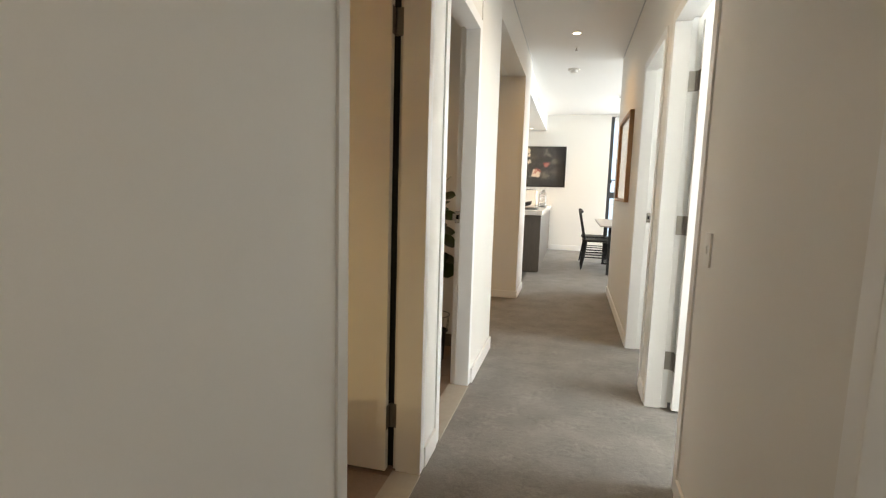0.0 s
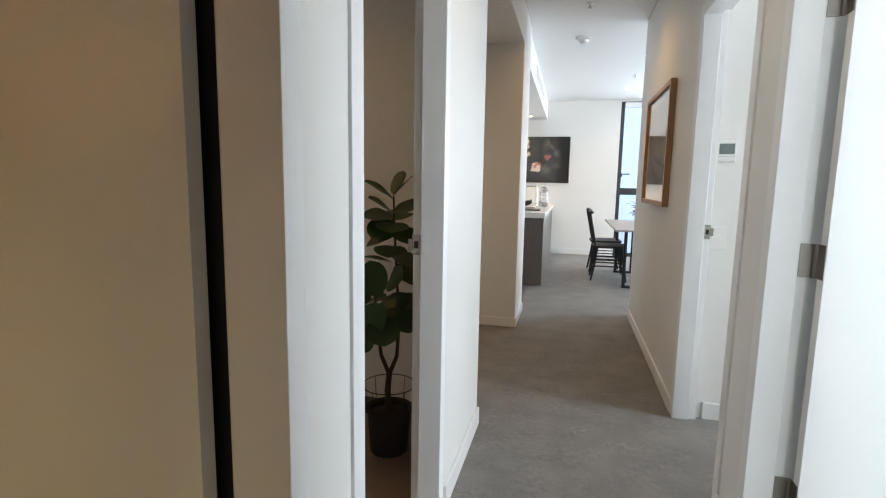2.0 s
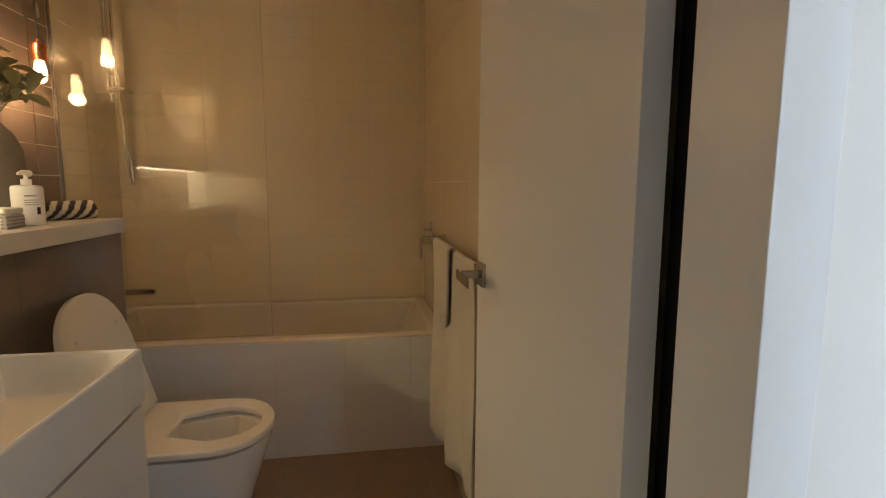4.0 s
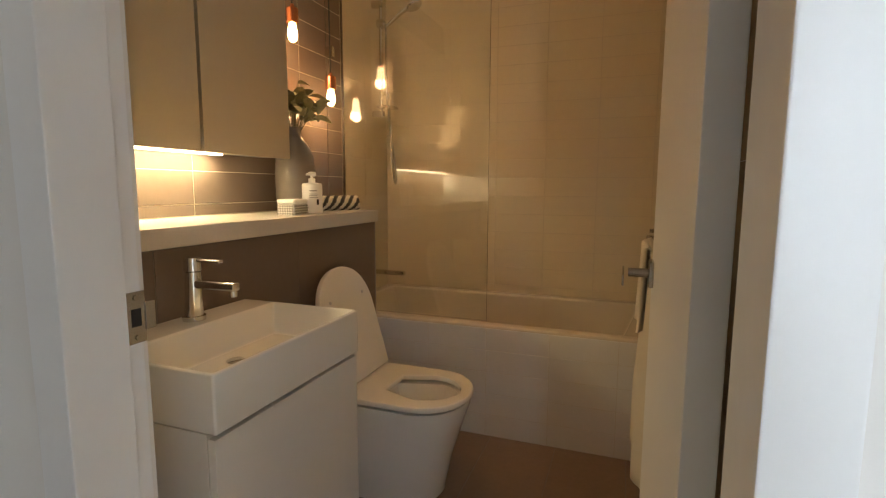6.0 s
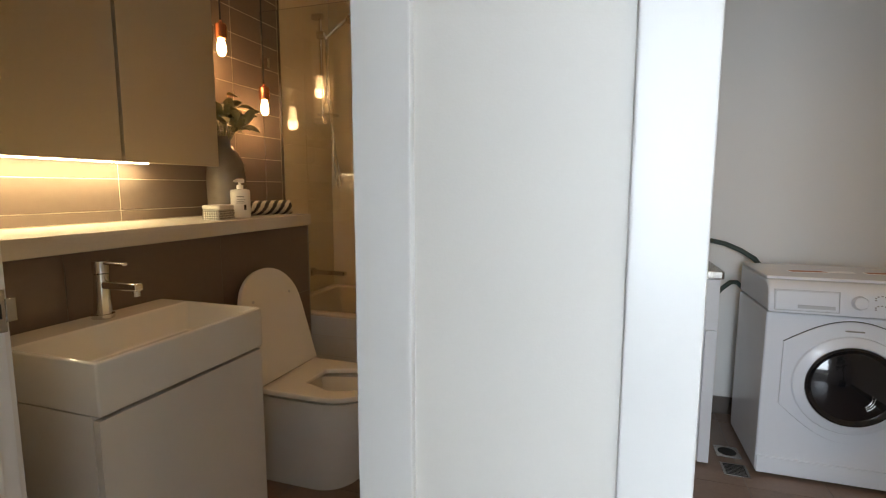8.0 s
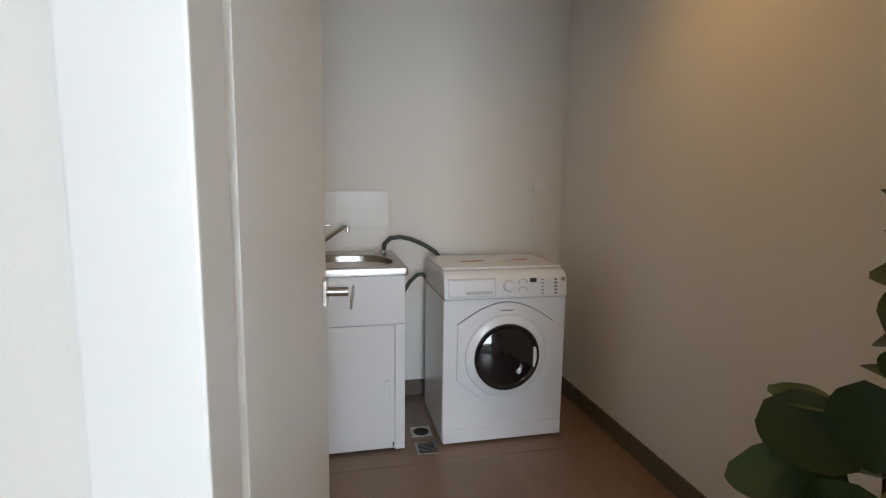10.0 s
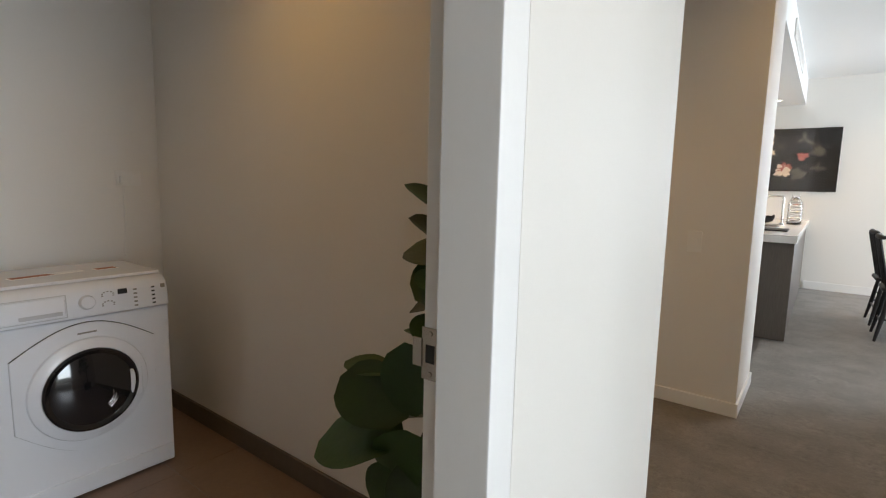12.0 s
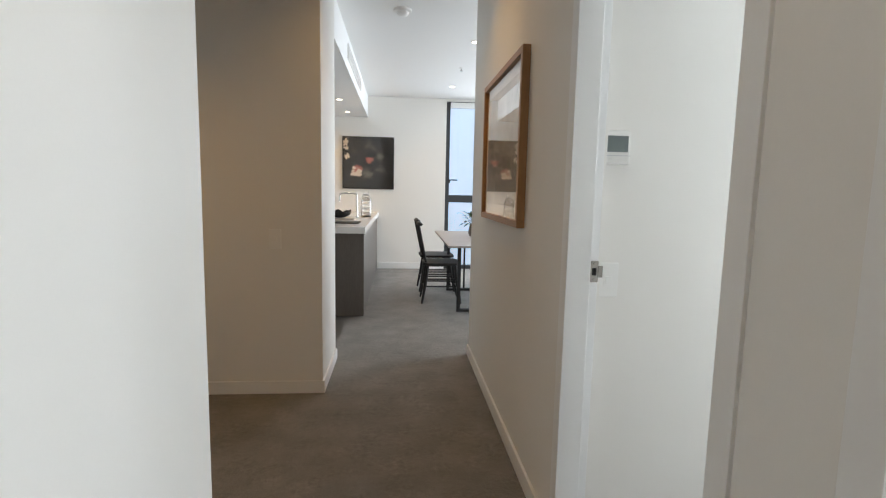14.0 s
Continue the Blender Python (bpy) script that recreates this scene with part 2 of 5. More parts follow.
# ---- the shell: measures of the plan ----
XL, XLI = 0.176, 0.062      # hall's wall beside the wet rooms: hall face, room face
XR, XRI = 1.177, 1.290      # hall's wall beside the bedrooms
BATH = (1.56, 2.243)        # door openings along the hall
LAUN = (2.541, 3.214)
BED = (2.455, 3.251)
ROBE = (0.42, 1.272)
STUDY = (3.557, 4.318)
HEAD = 2.03
FACE = 0.058               # width of a door frame's face
ENTRY = (3.977, 5.774)      # the side passage
Y_END = 6.397               # end of the wall before the kitchen
Y_REND = 6.472
Y_BACK = 10.66
Z_HALL = 2.64
Z_LOW = 2.33


def wall(name, boxes, label="smooth white painted plaster wall", mat=M_WALL):
    bm = bmesh.new()
    for lo, hi in boxes:
        bm_box(lo, hi, bm=bm)
    return structure(name, bm, mat, label, "wall")


# floors
structure("floor_hall", bm_box((XL - 0.03, -1.9, -0.12), (XR + 0.05, Y_END, 0.0)), M_CARPET, "grey cut-pile carpet along the hallway", "floor")
structure("floor_living", bm_box((XL - 0.03, Y_END, -0.12), (6.0, Y_BACK + 0.1, 0.0)), M_CARPET, "grey cut-pile carpet in the dining room", "floor")
structure("floor_bedrooms", bm_box((XR + 0.05, -0.2, -0.12), (4.1, Y_END, 0.0)), M_CARPET, "grey cut-pile carpet in the bedrooms", "floor")
structure("floor_entry", bm_box((-2.0, 4.03, -0.12), (XL - 0.03, ENTRY[1], 0.0)), M_CARPET, "grey carpet in the side passage", "floor")
FLOOR_BATH = structure("floor_bathroom", bm_box((-2.5, 0.55, -0.12), (XLI + 0.03, 2.36, -0.0016)), M_GROUT, "brown-grey tiled bathroom floor", "floor")
FLOOR_LAUN = structure("floor_laundry", bm_box((-2.42, 2.40, -0.12), (XLI + 0.03, 4.1, -0.0016)), M_GROUT, "brown-grey tiled laundry floor", "floor")
FLOOR_KIT = structure("floor_kitchen", bm_box((-3.2, ENTRY[1], -0.12), (XL - 0.03, Y_BACK + 0.1, -0.002)), M_KITTILE, "dark tiled kitchen floor", "floor")

# walls of the hall
wall("wall_left_near", [((XLI, -1.9, 0), (XL, BATH[0] - 0.02, Z_HALL)), ((XL, -1.9, 0), (XL + 0.004, 1.285, Z_HALL))])
wall("wall_left_over_bath_door", [((XLI, BATH[0] - 0.02, HEAD + 0.02), (XL, BATH[1] + 0.02, Z_HALL))])
wall("wall_left_between_doors", [((XLI, BATH[1] + 0.02, 0), (XL, LAUN[0] - 0.02, Z_HALL))])
wall("wall_left_over_laundry_door", [((XLI, LAUN[0] - 0.02, HEAD + 0.02), (XL, LAUN[1] + 0.02, Z_HALL))])
wall("wall_left_far", [((XLI, LAUN[1] + 0.0585, 0), (XL + 0.007, ENTRY[0], Z_HALL)), ((XLI, LAUN[1] + 0.02, HEAD + 0.059), (XL, LAUN[1] + 0.0585, Z_HALL))])
wall("wall_left_over_passage", [((XLI - 0.05, ENTRY[0], Z_LOW), (XL + 0.008, ENTRY[1], Z_HALL))])
wall("wall_left_kitchen_end", [((-2.0, ENTRY[1], 0), (XL + 0.008, Y_END, Z_HALL))])
wall("wall_right_near", [((XR, -1.9, 0), (XRI, ROBE[0] - 0.02, Z_HALL))])
wall("wall_right_over_near_door", [((XR, ROBE[0] - 0.02, HEAD + 0.02), (XRI, ROBE[1] + 0.02, Z_HALL))])
wall("wall_right_mid", [((XR, ROBE[1] + 0.02, 0), (XRI, BED[0] - 0.02, Z_HALL))])
wall("wall_right_over_bedroom_door", [((XR, BED[0] - 0.02, HEAD + 0.02), (XRI, BED[1] + 0.02, Z_HALL))])
wall("wall_right_between_doors", [((XR, BED[1] + 0.02, 0), (XRI, STUDY[0] - 0.02, Z_HALL))])
wall("wall_right_over_study_door", [((XR, STUDY[0] - 0.02, HEAD + 0.02), (XRI, STUDY[1] + 0.02, Z_HALL))])
wall("wall_right_far", [((XR, STUDY[1] + 0.02, 0), (XRI, Y_REND, Z_HALL))])
wall("wall_behind", [((-0.2, -2.0, 0), (1.5, -1.9, Z_HALL))])

# walls of the rooms
wall("wall_bath_laundry", [((-2.5, 2.31, 0), (XLI, 2.43, 2.5))])
wall("wall_laundry_far", [((-2.42, 3.93, 0), (XLI, 4.075, Z_HALL))])
wall("wall_laundry_back", [((-2.42, 2.43, 0), (-2.29, 3.93, 2.5))])
wall("wall_bath_back", [((-2.5, 0.58, 0), (-2.40, 2.31, 2.5))], "wall faced with slim cream gloss tiles", M_CGROUT)
wall("wall_bath_near", [((-2.5, 0.58, 0), (XLI, 0.69, 2.5))], "wall faced with taupe and cream gloss tiles", M_CGROUT)
wall("wall_entry_end", [((-2.0, ENTRY[0] + 0.1, 0), (-1.9, ENTRY[1], Z_HALL))])
wall("wall_bedroom_near", [((XRI, -0.2, 0), (4.0, -0.1, Z_HALL))])
# unseen divider, added to keep the bedroom window's light from the near doorway
wall("wall_bedroom_near_room", [((XRI, 1.36, 0), (3.9, 1.44, Z_HALL))])
wall("wall_bedroom_study", [((XRI, 3.35, 0), (4.0, 3.45, Z_HALL))])
wall("wall_study_far", [((XRI, 4.365, 0), (4.0, 4.46, Z_HALL))])
wall("wall_living_near", [((XRI, Y_REND - 0.1, 0), (6.0, Y_REND, Z_HALL))])
wall("wall_kitchen_side", [((-3.2, Y_END, 0), (-3.1, Y_BACK, Z_HALL))])
wall("wall_kitchen_near", [((-3.2, Y_END - 0.1, 0), (-2.0, Y_END, Z_HALL))])
# outer walls with window openings
wall("wall_bedrooms_outer", [((3.9, -0.1, 0), (4.05, 0.25, Z_HALL)), ((3.9, 0.25, 0), (4.05, 1.05, 0.6)), ((3.9, 0.25, 2.3), (4.05, 1.05, Z_HALL)), ((3.9, 1.05, 0), (4.05, 1.9, Z_HALL)),
                             ((3.9, 3.27, 0), (4.05, 3.35, Z_HALL)), ((3.9, 1.9, 0), (4.05, 3.27, 0.45)), ((3.9, 1.9, 2.45), (4.05, 3.27, Z_HALL)),
                             ((3.9, 3.45, 2.4), (4.05, 4.365, Z_HALL)), ((3.9, 3.45, 0), (4.05, 4.365, 0.5))])
wall("wall_living_outer", [((5.9, Y_REND, 0), (6.0, 6.6, Z_HALL)), ((5.9, 10.4, 0), (6.0, Y_BACK, Z_HALL)), ((5.9, 6.6, 2.58), (6.0, 10.4, Z_HALL))])
wall("wall_back", [((-3.2, Y_BACK, 0), (1.360, Y_BACK + 0.12, Z_HALL)), ((1.360, Y_BACK, 2.605), (2.965, Y_BACK + 0.12, Z_HALL)), ((2.965, Y_BACK, 0), (6.0, Y_BACK + 0.12, Z_HALL))], "bright white painted dining room wall")

# ceilings
structure("ceiling_hall", bm_box((XL - 0.04, -2.0, Z_HALL), (XR + 0.08, 6.6, Z_HALL + 0.1)), M_CEIL, "white plasterboard hall ceiling", "ceiling")
structure("ceiling_living", bm_box((-3.2, 6.6, Z_HALL), (6.0, Y_BACK + 0.12, Z_HALL + 0.1)), M_CEIL, "white plasterboard dining room ceiling", "ceiling")
structure("ceiling_living_side", bm_box((XR + 0.08, Y_REND - 0.1, Z_HALL), (6.0, 6.6, Z_HALL + 0.1)), M_CEIL, "white plasterboard ceiling", "ceiling")
structure("ceiling_bedrooms", bm_box((XR + 0.08, -0.2, Z_HALL), (4.05, 4.46, Z_HALL + 0.1)), M_CEIL, "white bedroom ceiling", "ceiling")
structure("ceiling_bath", bm_box((-2.5, 0.58, 2.45), (XLI, 2.43, 2.55)), M_CEIL, "white bathroom ceiling", "ceiling")
structure("ceiling_laundry", bm_box((-2.42, 2.43, 2.45), (XLI, 4.06, 2.55)), M_CEIL, "white laundry ceiling", "ceiling")
structure("ceiling_entry", bm_box((-2.0, 4.075, Z_LOW + 0.003), (XLI - 0.05, ENTRY[1], Z_LOW + 0.1)), M_CEIL, "low white ceiling of the side passage", "ceiling")
structure("ceiling_kitchen_bulkhead", bm_box((-3.1, Y_END, Z_LOW), (0.155, Y_BACK, Z_HALL)), M_CEIL, "dropped white bulkhead over the kitchen", "ceiling")

# ---- skirting ----


def skirting(name, x0, y0, x1, y1, side, h=0.075, t=0.013, mat=M_BASE, label="white painted skirting board", z=0.0):
    """side: the way the board stands out from its wall, (dx, dy)."""
    if side[0]:
        lo, hi = (min(x0, x0 + side[0] * t), y0, z), (max(x0, x0 + side[0] * t), y1, z + h)
    else:
        lo, hi = (x0, min(y0, y0 + side[1] * t), z), (x1, max(y0, y0 + side[1] * t), z + h)
    return structure(name, bm_box(lo, hi, 0.003), mat, label, "skirting board")


skirting("baseboard_left_near", XL + 0.004, -1.9, 0, 1.285, (1, 0))
skirting("baseboard_left_mid", XL, 1.29, 0, BATH[0] - 0.062, (1, 0))
skirting("baseboard_left_doors", XL, BATH[1] + 0.062, 0, LAUN[0] - 0.062, (1, 0), 0.09)
skirting("baseboard_left_far", XL + 0.008, LAUN[1] + 0.062, 0, ENTRY[0], (1, 0), 0.09)
skirting("baseboard_passage_end", -1.9, ENTRY[1], XL + 0.021, 0, (0, -1), 0.078)
skirting("baseboard_kitchen_end", XL + 0.008, ENTRY[1], 0, Y_END, (1, 0), 0.078)
skirting("baseboard_right_near", XR, ROBE[1] + 0.062, 0, BED[0] - 0.062, (-1, 0))
skirting("baseboard_right_doors", XR, BED[1] + 0.062, 0, STUDY[0] - 0.062, (-1, 0), 0.09)
skirting("baseboard_right_far", XR, STUDY[1] + 0.062, 0, Y_REND, (-1, 0), 0.08)
skirting("baseboard_study", XRI + 0.03, 4.365, 3.9, 0, (0, -1), 0.09)
skirting("baseboard_back", 0.33, Y_BACK, 1.34, 0, (0, -1), 0.10)

# ---- door frames and leaves ----


def door_frame(name, x_hall, x_room, y0, y1, label, rebates=(0.014, 0.014), far_stop=0.040):
    """A pressed frame round an opening in a wall that runs along y. The hall face stands proud; the room side holds a rebate for the leaf."""
    out = 1 if x_hall > x_room else -1
    xf = x_hall + out * 0.008
    mid = x_room + out * 0.040
    base = thing(name, (0, 0, 0), label, "door frame")
    tagged(base, kind="structure")
    for y, s, rebate, stop in ((y0, -1, rebates[0], 0.040), (y1, 1, rebates[1], far_stop)):
        mid = x_room + out * stop
        bm = bmesh.new()
        bm_box((min(mid, xf), min(y, y + s * FACE), 0), (max(mid, xf), max(y, y + s * FACE), HEAD + FACE), 0.003, bm=bm)
        bm_box((min(x_room + out * 0.010, mid), min(y + s * rebate, y + s * FACE), 0), (max(x_room + out * 0.010, mid), max(y + s * rebate, y + s * FACE), HEAD + FACE), 0.002, bm=bm)
        part("jamb", bm, M_GLOSS, base)
    mid = x_room + out * 0.040
    bm = bmesh.new()
    bm_box((min(mid, xf), y0, HEAD), (max(mid, xf), y1, HEAD + FACE), 0.003, bm=bm)
    bm_box((min(x_room + out * 0.010, mid), y0 + 0.0, HEAD + 0.014), (max(x_room + out * 0.010, mid), y1, HEAD + FACE), 0.002, bm=bm)
    part("head", bm, M_GLOSS, base)
    return base


def strike_plate(parent, x, y, z, out, s):
    """A steel strike on a jamb face at y; s: the way the face looks along y; out: towards the hall along x."""
    plate = part("strike_plate", bm_box((x - 0.014, y, z - 0.035), (x + 0.014, y + s * 0.002, z + 0.035), 0.001), M_STEEL, parent, "small brushed steel strike plate")
    lip = bm_box((min(x - out * 0.013, x - out * 0.028), y, z - 0.019), (max(x - out * 0.013, x - out * 0.028), y + s * 0.004, z + 0.019), 0.001)
    part("lip", lip, M_STEEL, plate)
    part("latch_hole", bm_box((x - 0.007, y + s * 0.0015, z - 0.012), (x + 0.007, y + s * 0.0026, z + 0.012)), M_DARK, plate)
    for dz in (-0.027, 0.027):
        bm = bm_lathe([(0, 0.0018), (0.0032, 0.0014), (0.0036, 0)], 12)
        bmesh.ops.transform(bm, matrix=Matrix.Translation((x, y + s * 0.002, z + dz)) @ Matrix.Rotation(radians(-90 * s), 4, "X"), verts=bm.verts)
        part("screw", bm, M_STEEL, plate)
    return plate


def lever_handle(parent, side, x, z, way):
    """A square rose with a flat lever on a leaf that lies along x; side: the y of the face and its sign; way: the sign of x in which the lever points."""
    y, s = side
    h = part("lever_handle", bm_box((x - 0.027, min(y, y + s * 0.009), z - 0.027), (x + 0.027, max(y, y + s * 0.009), z + 0.027), 0.0015), M_STEEL, parent, "brushed steel lever handle on a square rose")
    part("neck", bm_tube([(x, y + s * 0.009, z), (x, y + s * 0.05, z)], 0.0095, 14), M_STEEL, h)
    part("lever", bm_box((min(x - way * 0.011, x + way * 0.115), min(y + s * 0.062, y + s * 0.058), z - 0.010), (max(x - way * 0.011, x + way * 0.115), max(y + s * 0.062, y + s * 0.058), z + 0.012), 0.003), M_STEEL, h)
    return h


def hinge(parent, x, y, z, dx, dy):
    """A butt hinge: its knuckle at (x, y), its two leaves reaching along dx and dy."""
    h = part("hinge", bm_tube([(x, y, z - 0.05), (x, y, z + 0.05)], 0.0065, 12), M_HINGE, parent, "brushed steel butt hinge")
    return h


def door_leaf(name, width, label, parent_at, turn, thick=0.038):
    """A flush leaf: its hinge edge at the origin, reaching along its own -x, its face at y = 0 and its back at y = 0.038."""
    leaf = thing(name, parent_at, label, "door", turn=turn)
    tagged(leaf, kind="structure")
    part("panel", bm_box((-width, 0, 0.012), (0, thick, HEAD - 0.004), 0.0015), M_DOOR, leaf)
    return leaf


F_BATH = door_frame("door_frame_1", XL, XLI, *BATH, "white enamel steel frame of the bathroom door", (0.014, 0.0165), 0.016)
F_LAUN = door_frame("door_frame_2", XL, XLI, *LAUN, "white enamel steel frame of the laundry door")
F_BED = door_frame("door_frame_3", XR, XRI, *BED, "white enamel steel frame of the bedroom door")
door_frame("door_frame_5", XR, XRI, *ROBE, "white enamel steel frame of a daylit doorway")
F_STUDY = door_frame("door_frame_4", XR, XRI, *STUDY, "white enamel steel frame of the study door")
# black strip added behind the hinge gap to draw its deep shade
part("seal", bm_box((0.028, 2.264, 0.01), (0.060, 2.304, HEAD)), M_BLACK, F_BATH, "black strip standing in for the shade in the door gap")
strike_plate(F_BATH, 0.082, BATH[0] - 0.014, 0.99, 1, 1)
strike_plate(F_LAUN, 0.084, LAUN[1] + 0.014, 1.0, 1, -1)
strike_plate(F_STUDY, 1.266, STUDY[1] + 0.014, 0.992, -1, -1)

D_BATH = door_leaf("door_1", 0.685, "white flush bathroom door standing open against the wall", (0.044, 2.213, 0), 0, 0.033)
lever_handle(D_BATH, (0.0, -1), -0.63, 0.985, 1)
for z in (0.234, 1.773):
    k = hinge(D_BATH, 0.008, 0.044, z, 1, 1)
    part("hinge_plate", bm_box((-0.001, 0.006, z - 0.05), (0.0015, 0.040, z + 0.05)), M_HINGE, k)
    part("hinge_plate", bm_box((0.009, 0.040, z - 0.05), (0.040, 0.043, z + 0.05)), M_HINGE, k)
D_LAUN = door_leaf("door_2", 0.690, "white flush laundry door standing open", (0.046, 2.499, 0), -4.5)
# its hall face is the +y one
lever_handle(D_LAUN, (0.038, 1), -0.63, 0.995, 1)
lever_handle(D_LAUN, (0.0, -1), -0.63, 0.995, 1)
D_BED = door_leaf("door_3", 0.80, "white flush bedroom door standing open, lit by daylight", (1.30, 3.245, 0), 180)
for z in (0.27, 1.005, 1.738):
    b = hinge(D_BED, 0.006, -0.009, z, 1, 1)
    part("hinge_plate", bm_box((0.008, -0.019, z - 0.05), (0.044, -0.016, z + 0.05), 0.0008), M_HINGE, b)
    part("hinge_plate", bm_box((-0.001, -0.004, z - 0.05), (0.0018, 0.034, z + 0.05), 0.0008), M_HINGE, b)
D_STUDY = door_leaf("door_4", 0.765, "white flush study door standing open", (1.30, 3.598, 0), 180)

# ---- more materials ----
M_TAUPE = material("taupe_gloss_tile", (0.185, 0.140, 0.112), 0.17, grain=40, vary=0.05, bump=0.012, bump_scale=7, per_object=0.06)
M_CREAM = material("cream_gloss_tile", (0.67, 0.585, 0.43), 0.17, grain=40, vary=0.02, per_object=0.01)
M_ACRYLIC = material("cream_acrylic", (0.62, 0.56, 0.46), 0.2, grain=30, vary=0.01)
M_WTILE = material("white_gloss_tile", (0.76, 0.75, 0.73), 0.32, grain=40, vary=0.02, bump=0.01, bump_scale=6)
M_CERAMIC = material("white_ceramic", (0.80, 0.79, 0.75), 0.08, grain=30, vary=0.01, coat=0.3)
M_VANITY = material("vanity_lacquer", (0.76, 0.74, 0.70), 0.26, grain=50, vary=0.012)
M_STONE = material("pale_stone", (0.66, 0.62, 0.55), 0.22, grain=180, vary=0.06, blotch=0.03)
M_CABDOOR = material("greige_satin_door", (0.54, 0.46, 0.33), 0.38, grain=90, vary=0.02, blotch=0.02)
M_COPPER = material("copper", (0.80, 0.33, 0.17), 0.24, 1.0, grain=120, vary=0.08, stretch=(1, 1, 0.2))
M_BULB = glow("lit_filament_bulb", (1.0, 0.66, 0.30), 12.0)
M_LED = glow("warm_led_strip", (1.0, 0.80, 0.48), 9.0)
M_DOWN = glow("lit_downlight", (1.0, 0.86, 0.66), 14.0)
M_GLASS = glass("clear_glass")
M_SHOWERGLASS = glass("shower_glass", (0.97, 0.99, 0.97), ior=1.5)
M_VASE = material("grey_glazed_ceramic", (0.20, 0.17, 0.14), 0.16, grain=25, vary=0.14, blotch=0.12, blotch_scale=9, bump=0.03)
M_SAGE = material("sage_leaf", (0.27, 0.25, 0.12), 0.5, grain=60, vary=0.25, per_object=0.2)
M_LABEL = material("printed_grey", (0.25, 0.24, 0.22), 0.6)
M_TOWEL = material("cream_terry_towel", (0.74, 0.68, 0.55), 0.95, grain=260, vary=0.12, bump=0.7, bump_scale=420, sheen=0.3)
M_APPLIANCE = material("appliance_enamel", (0.78, 0.80, 0.84), 0.22, grain=50, vary=0.01)
M_APPLGREY = material("appliance_grey", (0.50, 0.51, 0.53), 0.35, grain=80, vary=0.03)
M_DRUM = material("dark_drum", (0.012, 0.012, 0.014), 0.10, grain=60, vary=0.2, coat=0.6)
M_RUBBER = material("grey_rubber_hose", (0.045, 0.062, 0.05), 0.55, grain=80, vary=0.1)
M_TUBCAB = material("tub_cabinet_enamel", (0.78, 0.80, 0.83), 0.3, grain=60, vary=0.012)
M_LEAF = material("fiddle_leaf", (0.014, 0.047, 0.007), 0.42, grain=24, vary=0.3, blotch=0.25, blotch_scale=11, bump=0.18, bump_scale=30, per_object=0.45)
M_BARK = material("bark", (0.055, 0.035, 0.022), 0.85, grain=45, vary=0.35, bump=0.5)
M_SOIL = material("soil", (0.03, 0.022, 0.016), 0.95, grain=90, vary=0.4, bump=0.8)
M_SKIRTTILE = material("dark_skirting_tile", (0.12, 0.098, 0.082), 0.45, grain=50, vary=0.12, blotch=0.1)
M_LAMINATE = material("grey_oak_laminate", (0.115, 0.098, 0.085), 0.45, grain=22, vary=0.35, stretch=(9, 9, 0.55), blotch=0.12)
M_BENCH = material("white_stone_bench", (0.80, 0.79, 0.77), 0.16, grain=140, vary=0.035, blotch=0.02)
M_TABLETOP = material("pale_table_top", (0.36, 0.32, 0.285), 0.42, grain=20, vary=0.14, stretch=(3, 0.6, 1), bump=0.06)
M_CANVAS = material("black_canvas", (0.008, 0.007, 0.008), 0.5, grain=9, vary=0.5)
M_WHITE = material("white_paper", (0.80, 0.79, 0.76), 0.6, grain=60, vary=0.02)
M_PRINTPALE = material("pale_print", (0.62, 0.61, 0.58), 0.6, grain=14, vary=0.18, blotch=0.15, blotch_scale=5)
M_PINK = material("petal_pink", (0.34, 0.10, 0.085), 0.6, grain=30, vary=0.3)
M_PETAL = material("petal_white", (0.62, 0.54, 0.46), 0.6, grain=30, vary=0.25)
M_SPRAY = material("dusky_leaf_paint", (0.11, 0.10, 0.085), 0.6, grain=30, vary=0.4)
M_SOFTPRINT = material("soft_print", (0.40, 0.375, 0.345), 0.7, grain=9, vary=0.55, blotch=0.75, blotch_scale=4.5)
M_ORANGE = material("orange_print", (0.30, 0.085, 0.02), 0.6)
M_SCREEN = material("grey_display", (0.16, 0.19, 0.19), 0.2)
M_CLADGLOW = glow("glowing_cladding", (0.62, 0.75, 0.90), 0.62)

# ---- tiles as pieces ----
TILE_MESHES = {}


def tile_mesh(u, v, axis, depth, mat):
    key = (round(u, 4), round(v, 4), axis, mat.name)
    if key not in TILE_MESHES:
        s = {"x": (depth, u, v), "y": (u, depth, v), "z": (u, v, depth)}[axis]
        TILE_MESHES[key] = mesh_of("tile", bm_box([-a / 2 for a in s], [a / 2 for a in s], 0.0009, 1), mat)
    return TILE_MESHES[key]


def tile_field(parent, axis, at, u0, u1, v0, v1, tw, th, mat, gap=0.0016, depth=0.008, u_start=None, skip=None):
    """Tiles over the rectangle u0..u1, v0..v1 of the plane axis = at; the first column's edge at u_start."""
    u = u0 if u_start is None else u_start
    cols = []
    while u < u1 - 0.01:
        a, b = max(u, u0), min(u + tw, u1)
        if b - a > 0.012:
            cols.append((a, b))
        u += tw
    v = v0
    while v < v1 - 0.01:
        w = min(v + th, v1)
        for a, b in cols:
            cu, cv = (a + b) / 2, (v + w) / 2
            if skip and skip(cu, cv):
                continue
            me = tile_mesh(b - a - gap, w - v - gap, axis, depth, mat)
            piece("tile", me, parent, {"x": (at, cu, cv), "y": (cu, at, cv), "z": (cu, cv, at)}[axis])
        v += th


